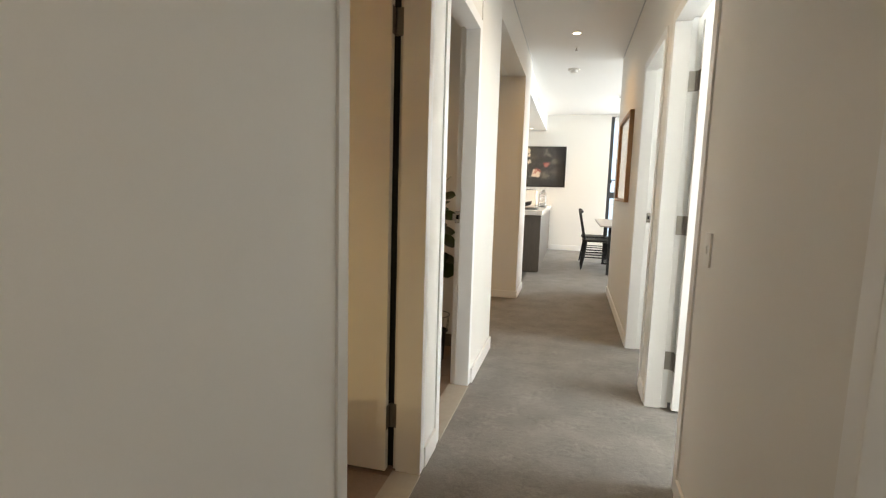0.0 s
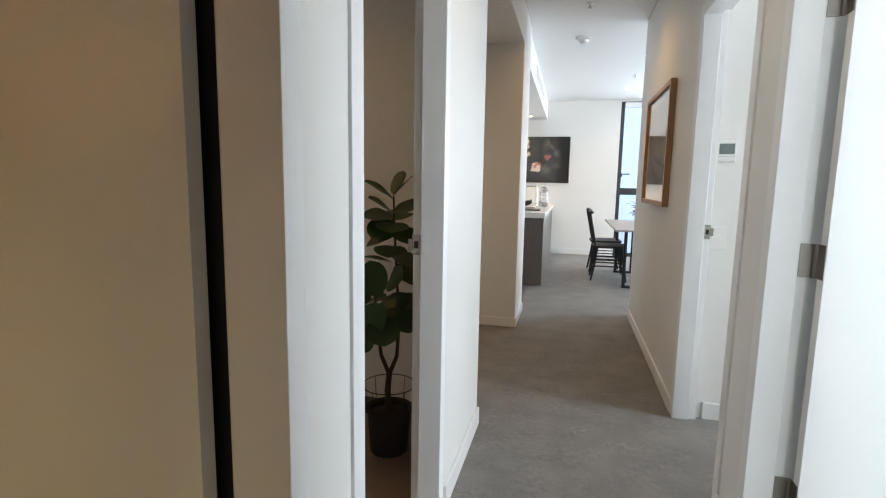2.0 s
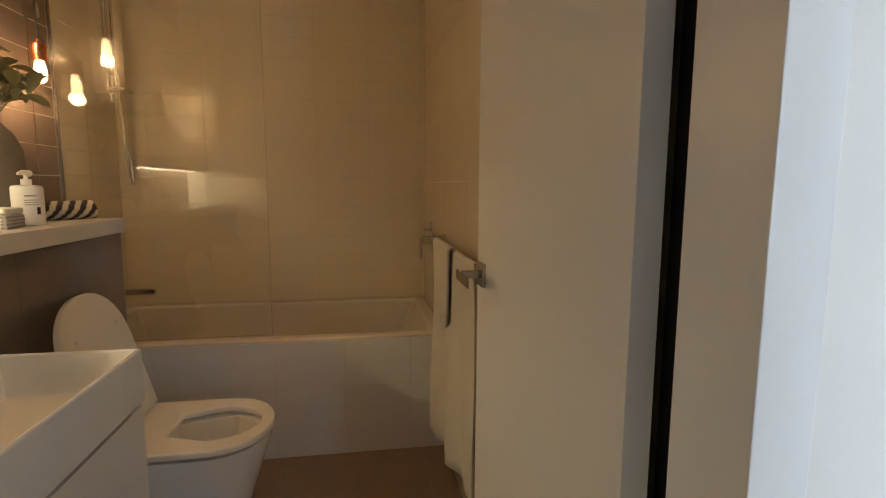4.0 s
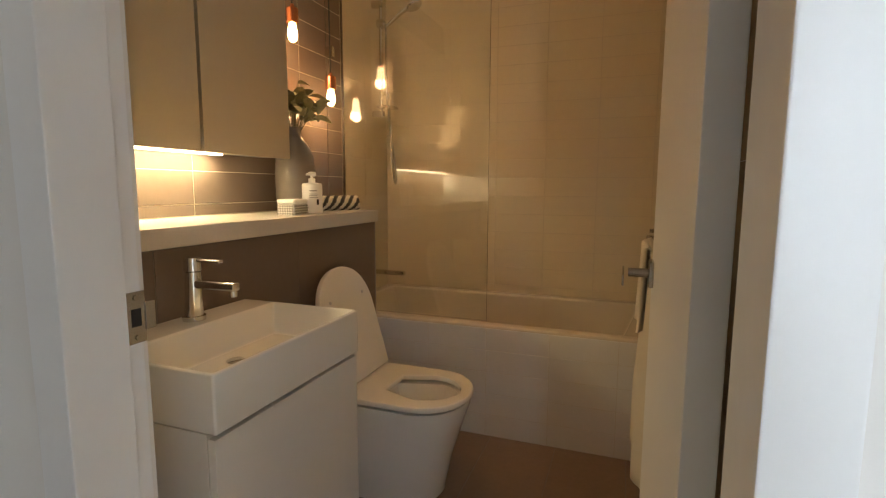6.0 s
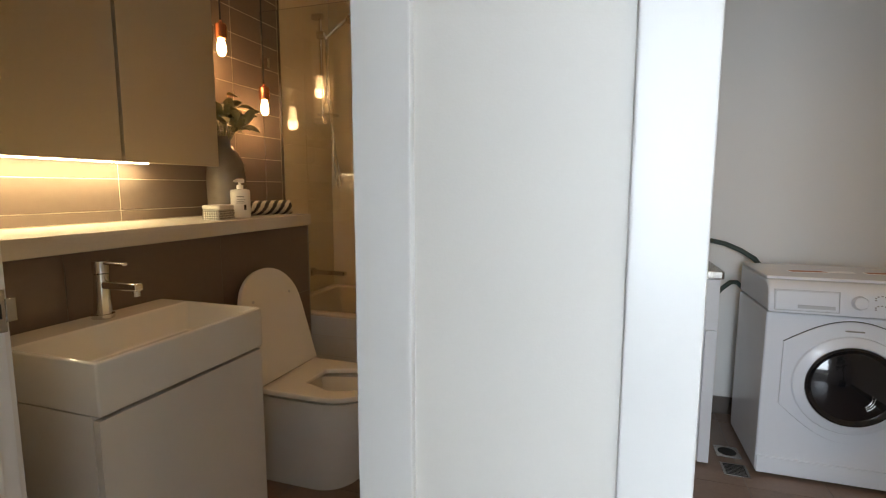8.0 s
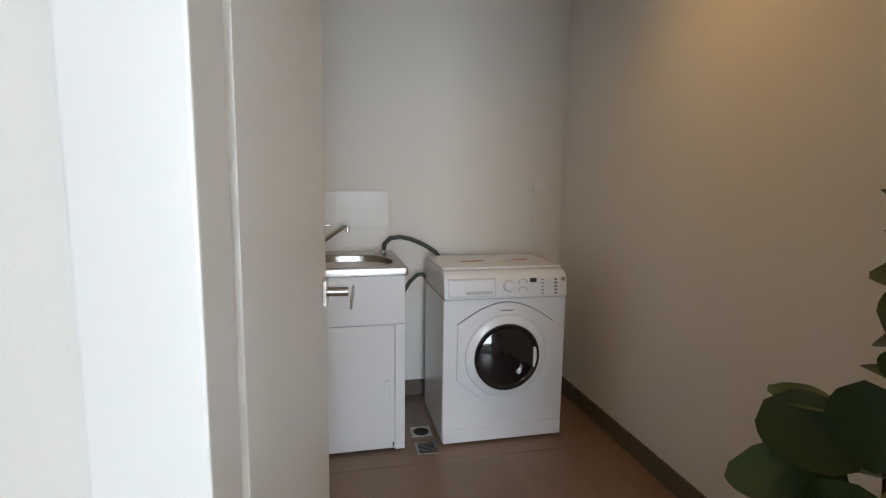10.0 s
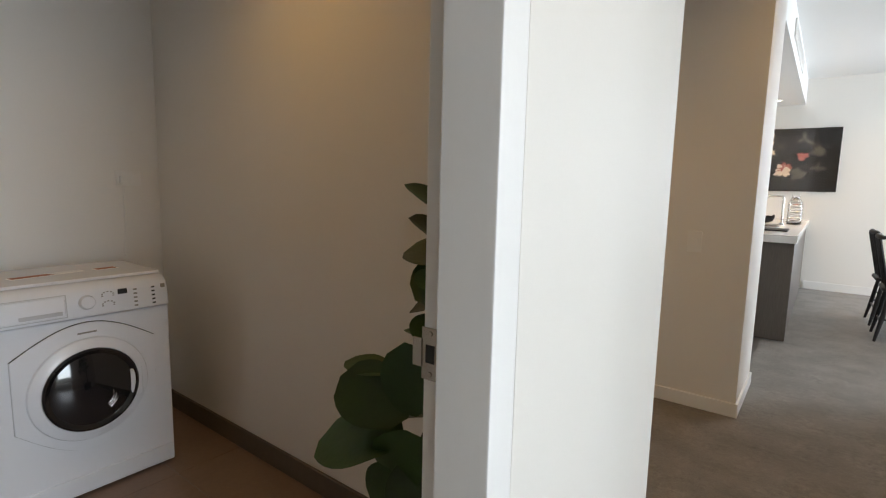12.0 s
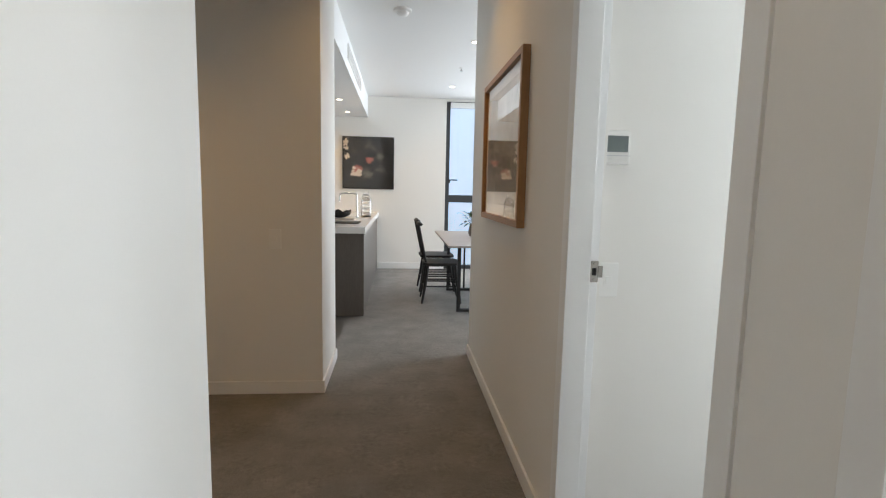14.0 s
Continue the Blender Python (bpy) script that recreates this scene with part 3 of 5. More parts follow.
def at_base(bm, m):
    bmesh.ops.transform(bm, matrix=m, verts=bm.verts)
    return bm


def downlight(at, group="ceiling downlights", power=0.0, color=HALL_WARM, degrees=140):
    d = thing("downlight", at, "small round recessed downlight, lit, in the white ceiling", "downlight", group)
    part("trim_ring", bm_lathe([(0.030, -0.001), (0.034, -0.006), (0.044, -0.005), (0.046, 0.0)], 28), M_PLASTIC, d)
    part("lamp", bm_lathe([(0, -0.0015), (0.029, -0.0025), (0.030, 0)], 24), M_DOWN, d, "lit warm white lamp")
    if power:
        spot_lamp("downlight_beam", (at[0], at[1], at[2] - 0.02), power, color, degrees)
    return d


# ---- bathroom ----
def ledge():
    base = thing("bathroom_ledge", (-0.77, 0.85, 0), "tiled half-height ledge wall with a pale stone top", "ledge")
    tagged(base, kind="structure")
    at = base.matrix_basis.inverted()
    part("core", at_base(bm_box((-1.5945, 0.69, 0), (XLI, 1.0215, 1.002)), at), M_GROUT, base)
    part("stone_top", at_base(bm_box((-1.602, 0.69, 1.003), (XLI, 1.036, 1.058), 0.003), at), M_STONE, base, "pale stone shelf top")
    return base


LEDGE = ledge()
WALL_BATH_NEAR = bpy.data.objects["wall_bath_near"]
WALL_BATH_BACK = bpy.data.objects["wall_bath_back"]
WALL_BATH_FAR = bpy.data.objects["wall_bath_laundry"]


def tap_mixer():
    t = thing("basin_mixer", (-0.43, 1.10, 0.817), "chrome single-lever mixer tap on the basin", "tap")
    part("body", bm_tube([(0, 0, 0), (0, 0, 0.012), (0, 0.0, 0.014), (0, 0.004, 0.115), (0, 0.004, 0.128)], [0.029, 0.029, 0.023, 0.020, 0.020], 22), M_CHROME, t)
    part("spout", bm_box((-0.013, 0.0, 0.086), (0.013, 0.145, 0.108), 0.006), M_CHROME, t)
    part("nozzle", bm_tube([(0, 0.132, 0.09), (0, 0.132, 0.072)], 0.0105, 14), M_CHROME, t)
    part("cap", bm_tube([(0, 0.004, 0.128), (0, 0.004, 0.132), (0, 0.004, 0.165)], [0.018, 0.022, 0.021], 22), M_CHROME, t)
    part("lever", bm_box((-0.008, 0.01, 0.155), (0.008, 0.098, 0.163), 0.003), M_CHROME, t)


def vanity():
    x0, x1, y0, y1, zt, zb = -0.688, -0.147, 1.036, 1.440, 0.815, 0.690
    c = thing("vanity_cabinet", (-0.41, 1.2, 0), "white lacquered vanity cabinet standing on the tiled floor", "vanity")
    at = c.matrix_basis.inverted()
    part("body", at_base(bm_box((x0 + 0.018, y0, 0.10), (x1 - 0.018, y1 - 0.075, zb - 0.001), 0.002), at), M_VANITY, c)
    for a in (x0 + 0.002, x1 - 0.018):
        part("side_panel", at_base(bm_box((a, y0, 0.10), (a + 0.016, y1 - 0.026, zb - 0.001), 0.0015), at), M_VANITY, c)
    part("door", at_base(bm_box((x0 + 0.002, y1 - 0.024, 0.10), (x1 - 0.002, y1 - 0.005, zb - 0.009), 0.002), at), M_VANITY, c)
    part("kickboard", at_base(bm_box((x0 + 0.03, y0, 0.0), (x1 - 0.03, y1 - 0.10, 0.10)), at), M_VANITY, c)
    b = thing("basin", (-0.41, 1.2, zb), "white glazed ceramic basin with thin square rim on the vanity", "basin")
    at = b.matrix_basis.inverted()
    bm = bm_box((x0, y0, zb), (x1, y1, zt))
    bm.faces.ensure_lookup_table()
    top = max(bm.faces, key=lambda f: f.calc_center_median().z)
    r = bmesh.ops.inset_region(bm, faces=[top], thickness=0.014)
    for v in top.verts:
        if v.co.y < y0 + 0.1:
            v.co.y = y0 + 0.115
    ex = bmesh.ops.extrude_discrete_faces(bm, faces=[top])
    f = ex["faces"][0]
    for v in f.verts:
        v.co.z -= 0.085
        v.co.x += 0.035 if v.co.x < (x0 + x1) / 2 else -0.035
        v.co.y += 0.03 if v.co.y < (y0 + y1) / 2 else -0.05
    bmesh.ops.bevel(bm, geom=list(bm.edges), offset=0.0055, segments=3, profile=0.5, affect="EDGES")
    part("bowl", at_base(bm, at), M_CERAMIC, b)
    part("waste", at_base(bm_lathe([(0, 0.005), (0.02, 0.005), (0.024, 0.002), (0.024, 0)], 20), at @ Matrix.Translation((-0.41, 1.25, zt - 0.086))), M_CHROME, b)
    tap_mixer()


vanity()


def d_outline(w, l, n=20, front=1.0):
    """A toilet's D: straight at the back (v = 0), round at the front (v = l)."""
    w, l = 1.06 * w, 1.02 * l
    out = [(w / 2, 0.0)]
    r = w / 2
    for k in range(n + 1):
        a = math.pi * k / n
        out.append((r * math.cos(a), l - r * front + r * front * math.sin(a) ** 0.85))
    out.append((-w / 2, 0.0))
    return out


def toilet():
    t = thing("toilet", (-1.155, 1.036, 0), "white ceramic back-to-wall toilet with its lid raised", "toilet")
    bm = bmesh.new()
    rings = []
    for z, w, l in ((0.0, 0.285, 0.49), (0.02, 0.288, 0.492), (0.15, 0.315, 0.52), (0.28, 0.348, 0.56), (0.355, 0.362, 0.585), (0.378, 0.362, 0.588)):
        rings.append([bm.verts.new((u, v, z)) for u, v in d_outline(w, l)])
    n = len(rings[0])
    for a, b in zip(rings, rings[1:]):
        for k in range(n):
            bm.faces.new((a[k], a[(k + 1) % n], b[(k + 1) % n], b[k]))
    bm.faces.new(list(reversed(rings[0])))
    # rim and bowl
    last = rings[-1]
    for z, k1, k2, off in ((0.378, 0.62, 0.62, 0.27), (0.34, 0.56, 0.58, 0.27), (0.22, 0.36, 0.40, 0.28), (0.17, 0.18, 0.2, 0.29)):
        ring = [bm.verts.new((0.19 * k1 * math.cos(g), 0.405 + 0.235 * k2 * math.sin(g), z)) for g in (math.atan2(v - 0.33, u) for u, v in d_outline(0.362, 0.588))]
        for k in range(n):
            bm.faces.new((last[k], last[(k + 1) % n], ring[(k + 1) % n], ring[k]))
        last = ring
    bm.faces.new(last)
    bmesh.ops.recalc_face_normals(bm, faces=list(bm.faces))
    part("pan", bm, M_CERAMIC, t)
    # seat ring
    bm = bmesh.new()
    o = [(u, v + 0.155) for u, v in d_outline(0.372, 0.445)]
    outer_lo, outer_hi, inner_lo, inner_hi = [], [], [], []
    for u, v in o:
        d = Vector((u, v - 0.40))
        ang = math.atan2(d.y, d.x)
        iu, iv = 0.122 * math.cos(ang), 0.150 * math.sin(ang) + 0.412
        outer_lo.append(bm.verts.new((u, v, 0.387)))
        outer_hi.append(bm.verts.new((u * 0.985, (v - 0.4) * 0.985 + 0.4, 0.408)))
        inner_hi.append(bm.verts.new((iu, iv, 0.408)))
        inner_lo.append(bm.verts.new((iu * 0.98, iv, 0.387)))
    m = len(o)
    for k in range(m):
        k2 = (k + 1) % m
        for a, b in ((outer_lo, outer_hi), (outer_hi, inner_hi), (inner_hi, inner_lo), (inner_lo, outer_lo)):
            bm.faces.new((a[k], a[k2], b[k2], b[k]))
    bmesh.ops.recalc_face_normals(bm, faces=list(bm.faces))
    bmesh.ops.bevel(bm, geom=[e for e in bm.edges if abs(e.calc_face_angle(0)) > 0.9], offset=0.006, segments=3, profile=0.5, affect="EDGES")
    part("seat", bm, M_CERAMIC, t)
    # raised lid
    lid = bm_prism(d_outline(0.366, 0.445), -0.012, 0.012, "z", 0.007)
    at_base(lid, Matrix.Translation((0, 0.165, 0.412)) @ Matrix.Rotation(radians(106), 4, "X"))
    l = part("lid", lid, M_CERAMIC, t)
    for u in (-0.085, 0.085):
        part("hinge", bm_tube([(u - 0.03, 0.155, 0.408), (u + 0.03, 0.155, 0.408)], 0.012, 12), M_CHROME, t)
    for u in (-0.12, 0.12):
        part("buffer", at_base(bm_lathe([(0, 0.004), (0.006, 0.003), (0.007, 0)], 12), Matrix.Translation((u, 0.087, 0.73)) @ Matrix.Rotation(radians(-74), 4, "X")), M_APPLGREY, l)
    return t


toilet()


def wall_cabinet():
    c = thing("wall_cabinet", (-0.58, 0.76, 1.28), "wall-hung greige cabinet with a light strip beneath", "cabinet")
    at = c.matrix_basis.inverted()
    part("body", at_base(bm_box((-1.205, 0.69, 1.287), (XLI, 0.812, 2.12)), at), M_VANITY, c)
    # black sheet behind the doors, darkening the gaps as shade would
    part("carcass_edge", at_base(bm_box((-1.2, 0.8122, 1.29), (XLI - 0.003, 0.8136, 2.11)), at), M_BLACK, c)
    x = -1.213
    while x < 0.0:
        part("door", at_base(bm_box((x + 0.007, 0.815, 1.28), (min(x + 0.456, XLI - 0.002), 0.835, 2.13), 0.001), at), M_CABDOOR, c, "plain greige door")
        x += 0.463
    part("light_strip", at_base(bm_box((-0.93, 0.725, 1.279), (XLI - 0.01, 0.745, 1.2865)), at), M_LED, c, "lit warm strip")


wall_cabinet()
area_lamp("strip_light", (-0.44, 0.74, 1.275), (-0.44, 0.74, 0), 0.95, 0.02, 5.0, (1.0, 0.77, 0.40))


def pendant(x, y, z, group="pendant lamps"):
    """z: the middle of the bulb."""
    p = thing("pendant_lamp", (x, y, 2.45), "copper pendant lamp with a lit bare bulb on a dark cord", "pendant lamp", group)
    d = z - 2.45
    part("cord", bm_tube([(0, 0, -0.02), (0.002, 0, d / 2), (0, 0, d + 0.11)], 0.0035, 8), M_BLACK, p)
    part("ceiling_cup", bm_lathe([(0, -0.03), (0.03, -0.028), (0.04, 0.0)], 24), M_COPPER, p)
    s = part("socket", bm_lathe([(0.0, d + 0.118), (0.008, d + 0.116), (0.010, d + 0.105), (0.024, d + 0.10), (0.026, d + 0.095), (0.026, d + 0.04), (0.023, d + 0.038), (0.0, d + 0.040)], 28), M_COPPER, p, "polished copper socket")
    part("bulb", bm_lathe([(0.013, d + 0.042), (0.015, d + 0.028), (0.0195, d + 0.008), (0.020, d - 0.010), (0.017, d - 0.026), (0.009, d - 0.035), (0, d - 0.037)], 24), M_BULB, p, "glowing warm bulb")
    point_lamp("pendant_light", (x, y, z - 0.055), 2.1, WARM, 0.03)


pendant(-1.297, 0.80, 1.808)
pendant(-1.580, 0.80, 1.588)


def leaf_bm(length, width, fold=0.25, droop=0.3, n=7, bm=None, m=None):
    """One leaf along +y from the origin, with a folded midrib, a wavy edge and a droop; two faces thick."""
    made = bmesh.new() if bm is None else bm
    rows = []
    for k in range(n + 1):
        s = k / n
        w = width / 2 * (math.sin(math.pi * min(1, s * 0.90 + 0.07)) ** 0.62) * (0.72 + 0.45 * s) if 0 < k < n else 0.001
        z = -droop * length * s * s
        y = length * (s - 0.1 * droop * s * s)
        ripple = 0.012 * math.sin(9 * s) * length
        rows.append([(-w, y, z + w * fold + ripple), (-w * 0.5, y, z + w * fold * 0.35), (0, y, z), (w * 0.5, y, z + w * fold * 0.35), (w, y, z + w * fold - ripple)])
    grid = [[made.verts.new(m @ Vector(c) if m else Vector(c)) for c in row] for row in rows]
    for a, b in zip(grid, grid[1:]):
        for j in range(4):
            made.faces.new((a[j], a[j + 1], b[j + 1], b[j]))
    return made


def vase_with_leaves():
    v = thing("ceramic_vase", (-1.285, 0.80, 1.058), "tall grey glazed bottle vase on the ledge", "vase")
    prof = [(0, 0), (0.066, 0), (0.074, 0.006), (0.084, 0.06), (0.086, 0.16), (0.080, 0.235), (0.060, 0.285), (0.038, 0.31), (0.031, 0.325), (0.030, 0.345), (0.036, 0.36), (0.032, 0.36), (0.026, 0.345), (0.026, 0.30)]
    part("body", bm_lathe(prof, 36), M_VASE, v)
    p = thing("leaf_bunch", (-1.285, 0.80, 1.408), "bunch of soft grey-green leaves standing in the vase", "plant")
    rnd = random.Random(5)
    for k in range(26):
        a, tilt = rnd.uniform(0, 360), rnd.uniform(2, 58)
        l = rnd.uniform(0.08, 0.23)
        m = Matrix.Translation((0, 0, -0.02)) @ Matrix.Rotation(radians(a), 4, "Z") @ Matrix.Rotation(radians(90 - tilt), 4, "X")
        tip = m @ Vector((0, l, 0))
        st = part("stem", bm_tube([(0, 0, -0.05), tuple(tip * 0.5), tuple(tip)], 0.0018, 6), M_SAGE, p)
        leaf = bmesh.new()
        for q in range(3):
            leaf_bm(rnd.uniform(0.05, 0.085), rnd.uniform(0.032, 0.05), 0.35, rnd.uniform(0.1, 0.6), 6, leaf,
                    Matrix.Translation(tip * (1 - 0.16 * q)) @ Matrix.Rotation(radians(a + rnd.uniform(-75, 75)), 4, "Z") @ Matrix.Rotation(radians(rnd.uniform(-10, 75)), 4, "X") @ Matrix.Rotation(radians(rnd.uniform(-50, 50)), 4, "Y"))
        part("leaf", leaf, M_SAGE, st)


vase_with_leaves()


def ledge_things():
    p = thing("pump_bottle", (-1.225, 0.925, 1.058), "white plastic pump bottle with small printed label", "bottle")
    part("bottle", bm_lathe([(0, 0), (0.038, 0), (0.041, 0.003), (0.041, 0.115), (0.037, 0.122), (0.014, 0.125), (0.0, 0.125)], 32), M_PLASTIC, p)
    part("collar", bm_lathe([(0.014, 0.125), (0.014, 0.142), (0.006, 0.143), (0.005, 0.158), (0, 0.158)], 20), M_PLASTIC, p)
    part("nozzle", bm_tube([(-0.018, 0, 0.160), (0.012, 0, 0.162), (0.036, 0, 0.158)], [0.010, 0.008, 0.004], 10), M_PLASTIC, p)
    for k, (z, h, a, w) in enumerate(((0.090, 0.004, 60, 0.030), (0.078, 0.002, 62, 0.036), (0.071, 0.002, 60, 0.032), (0.064, 0.002, 62, 0.034), (0.035, 0.022, 86, 0.010))):
        bm = bm_box((-w / 2, -0.0006, 0), (w / 2, 0.0006, h))
        at_base(bm, Matrix.Rotation(radians(a - 110), 4, "Z") @ Matrix.Translation((0, 0.0413, z)))
        part("print", bm, M_LABEL if k < 4 else M_BLACK, p)
    b = thing("trinket_box", (-1.085, 0.93, 1.058), "small lidded box with a fine woven pattern", "box", turn=10)
    part("box", bm_prism(rounded(0.115, 0.075, 0.012), 0, 0.042, "z", 0.002), M_PRINTPALE, b)
    l = part("lid", bm_prism(rounded(0.118, 0.078, 0.012), 0.043, 0.060, "z", 0.005), M_WHITE, b)
    dot = mesh_of("stud", bm_box((-0.0032, -0.0008, -0.0032), (0.0032, 0.0008, 0.0032)), M_LABEL)
    for r in range(4):
        for c in range(12):
            o = piece("stud", dot, b, (-0.052 + 0.0094 * c + 0.0047 * (r % 2) - 0.002, 0.0378, 0.006 + 0.0095 * r))
            o.rotation_euler = (0, radians(45), 0)
        for c in range(7):
            o = piece("stud", dot, b, (0.0578, -0.031 + 0.0098 * c, 0.006 + 0.0095 * r))
            o.rotation_euler = (0, radians(45), radians(90))
    # rolled striped hand towel: a soft oval roll with slanting dark bands
    t = thing("rolled_hand_towel", (-1.475, 0.865, 1.093), "rolled hand towel with dark diagonal stripes", "towel", turn=-40)
    bands_w, bands_d = bmesh.new(), bmesh.new()
    n, sides = 60, 28
    ring = []
    for k in range(n + 1):
        x = -0.115 + 0.23 * k / n
        row = []
        for j in range(sides):
            a = 2 * math.pi * j / sides
            r = 1 + 0.03 * math.sin(3 * a + 20 * x)
            row.append(Vector((x + 0.004 * math.sin(a), 0.048 * r * math.cos(a), 0.034 * r * math.sin(a))))
        ring.append(row)
    for k in range(n):
        for j in range(sides):
            j2 = (j + 1) % sides
            phase = (k / n * 6 + j / sides * 4.0) % 1.0
            target = bands_d if phase < 0.5 else bands_w
            vs = [target.verts.new(p) for p in (ring[k][j], ring[k][j2], ring[k + 1][j2], ring[k + 1][j])]
            target.faces.new(vs)
    for row in (ring[0], ring[-1]):
        bands_w.faces.new([bands_w.verts.new(p) for p in row])
    for bm in (bands_w, bands_d):
        bmesh.ops.remove_doubles(bm, verts=list(bm.verts), dist=0.0001)
        bmesh.ops.recalc_face_normals(bm, faces=list(bm.faces))
    part("pale_stripes", bands_w, M_TOWEL, t)
    part("dark_stripes", bands_d, material("dark_terry", (0.035, 0.03, 0.03), 0.95, grain=260, vary=0.2, bump=0.6, bump_scale=400), t)


ledge_things()


def bath():
    b = thing("bathtub", (-2.0, 1.5, 0), "built-in cream bath behind a white tiled front", "bathtub")
    at = b.matrix_basis.inverted()
    bm = bm_box((-2.398, 0.692, 0.0), (-1.634, 2.309, 0.535))
    top = max(bm.faces, key=lambda f: f.calc_center_median().z)
    bmesh.ops.inset_region(bm, faces=[top], thickness=0.09)
    ex = bmesh.ops.extrude_discrete_faces(bm, faces=[top])["faces"][0]
    for v in ex.verts:
        v.co.z -= 0.38
        v.co.x += 0.06 if v.co.x < -2.0 else -0.06
        v.co.y += 0.1 if v.co.y < 1.5 else -0.16
    bmesh.ops.bevel(bm, geom=[e for e in bm.edges if max(v.co.z for v in e.verts) > 0.1], offset=0.012, segments=3, profile=0.5, affect="EDGES")
    part("tub", at_base(bm, at), M_ACRYLIC, b)
    return b


BATH_TUB = bath()


def shower_screen():
    s = thing("shower_screen", (-1.70, 1.12, 0.536), "fixed frameless clear glass screen standing on the bath edge", "shower screen")
    pane = part("pane", bm_box((-0.004, -0.42, 0.002), (0.004, 0.432, 1.56), 0.0012), M_SHOWERGLASS, s)
    pane.visible_shadow = False
    for z in (0.25, 1.3):
        part("clamp", bm_box((-0.012, -0.421, z - 0.025), (0.012, -0.375, z + 0.025), 0.002), M_CHROME, s)


shower_screen()


def hand_shower():
    s = thing("hand_shower", (-2.20, 0.70, 1.59), "chrome hand shower on a wall rail with a looped hose", "shower")
    part("rail", bm_tube([(0, 0.055, 0.0), (0, 0.055, 0.645)], 0.0105, 14), M_CHROME, s)
    for z in (0.012, 0.632):
        part("bracket", bm_box((-0.017, 0.0, z - 0.017), (0.017, 0.072, z + 0.017), 0.004), M_CHROME, s)
    part("slider", bm_box((-0.02, 0.035, 0.50), (0.02, 0.085, 0.545), 0.006), M_CHROME, s)
    part("handle", bm_tube([(-0.015, 0.078, 0.505), (-0.04, 0.15, 0.575), (-0.065, 0.205, 0.62)], [0.010, 0.012, 0.013], 12), M_CHROME, s)
    head = bm_lathe([(0, 0.012), (0.02, 0.014), (0.045, 0.006), (0.049, -0.004), (0.046, -0.012), (0, -0.014)], 28)
    at_base(head, Matrix.Translation((-0.075, 0.235, 0.632)) @ Matrix.Rotation(radians(28), 4, "X"))
    part("head", head, M_CHROME, s)
    part("soap_dish", bm_box((-0.035, 0.06, 0.035), (0.075, 0.15, 0.05), 0.004), M_CHROME, s)
    part("elbow", bm_tube([(-0.125, 0.0, 0.15), (-0.125, 0.04, 0.15), (-0.125, 0.048, 0.10)], 0.012, 12), M_CHROME, s)
    # the hose drops beside the rail, crosses itself and comes back up to the elbow
    knots = [Vector(k) for k in ((-0.02, 0.08, 0.50), (-0.028, 0.075, 0.30), (-0.045, 0.07, 0.10), (-0.095, 0.07, -0.08), (-0.085, 0.075, -0.22), (-0.11, 0.08, -0.36), (-0.145, 0.075, -0.40),
                                 (-0.168, 0.07, -0.35), (-0.150, 0.062, -0.22), (-0.115, 0.055, -0.08), (-0.118, 0.05, 0.02), (-0.125, 0.048, 0.11))]
    pts = []
    for a, b, c, d in zip(knots[:1] + knots, knots, knots[1:], knots[2:] + knots[-1:]):
        for k in range(6):
            q = k / 6
            pts.append(0.5 * (2 * b + (c - a) * q + (2 * a - 5 * b + 4 * c - d) * q * q + (3 * b - a - 3 * c + d) * q ** 3))
    part("hose", bm_tube(pts, 0.0068, 10), M_CHROME, s)
    w = thing("bath_spout", (-2.12, 0.70, 0.662), "square chrome bath spout on the cream tiles", "bath spout")
    part("flange", bm_box((-0.025, 0.0, -0.025), (0.025, 0.008, 0.025), 0.002), M_CHROME, w)
    part("spout", bm_box((-0.018, 0.006, -0.013), (0.018, 0.235, 0.013), 0.005), M_CHROME, w)
    x = thing("wall_mixer", (-2.03, 2.302, 0.93), "chrome lever mixer on the tiled wall above the bath", "mixer tap")
    part("plate", bm_box((-0.03, -0.008, -0.075), (0.03, 0.0, 0.075), 0.003), M_CHROME, x)
    part("cartridge", bm_tube([(0, -0.008, -0.02), (0, -0.05, -0.02)], 0.022, 18), M_CHROME, x)
    part("lever", bm_box((-0.007, -0.062, -0.115), (0.007, -0.048, -0.01), 0.003), M_CHROME, x)
    part("diverter", bm_tube([(0, -0.008, 0.035), (0, -0.04, 0.035)], 0.010, 14), M_CHROME, x)


hand_shower()
downlight((-0.95, 1.38, 2.45), power=13, color=WARM, degrees=84)


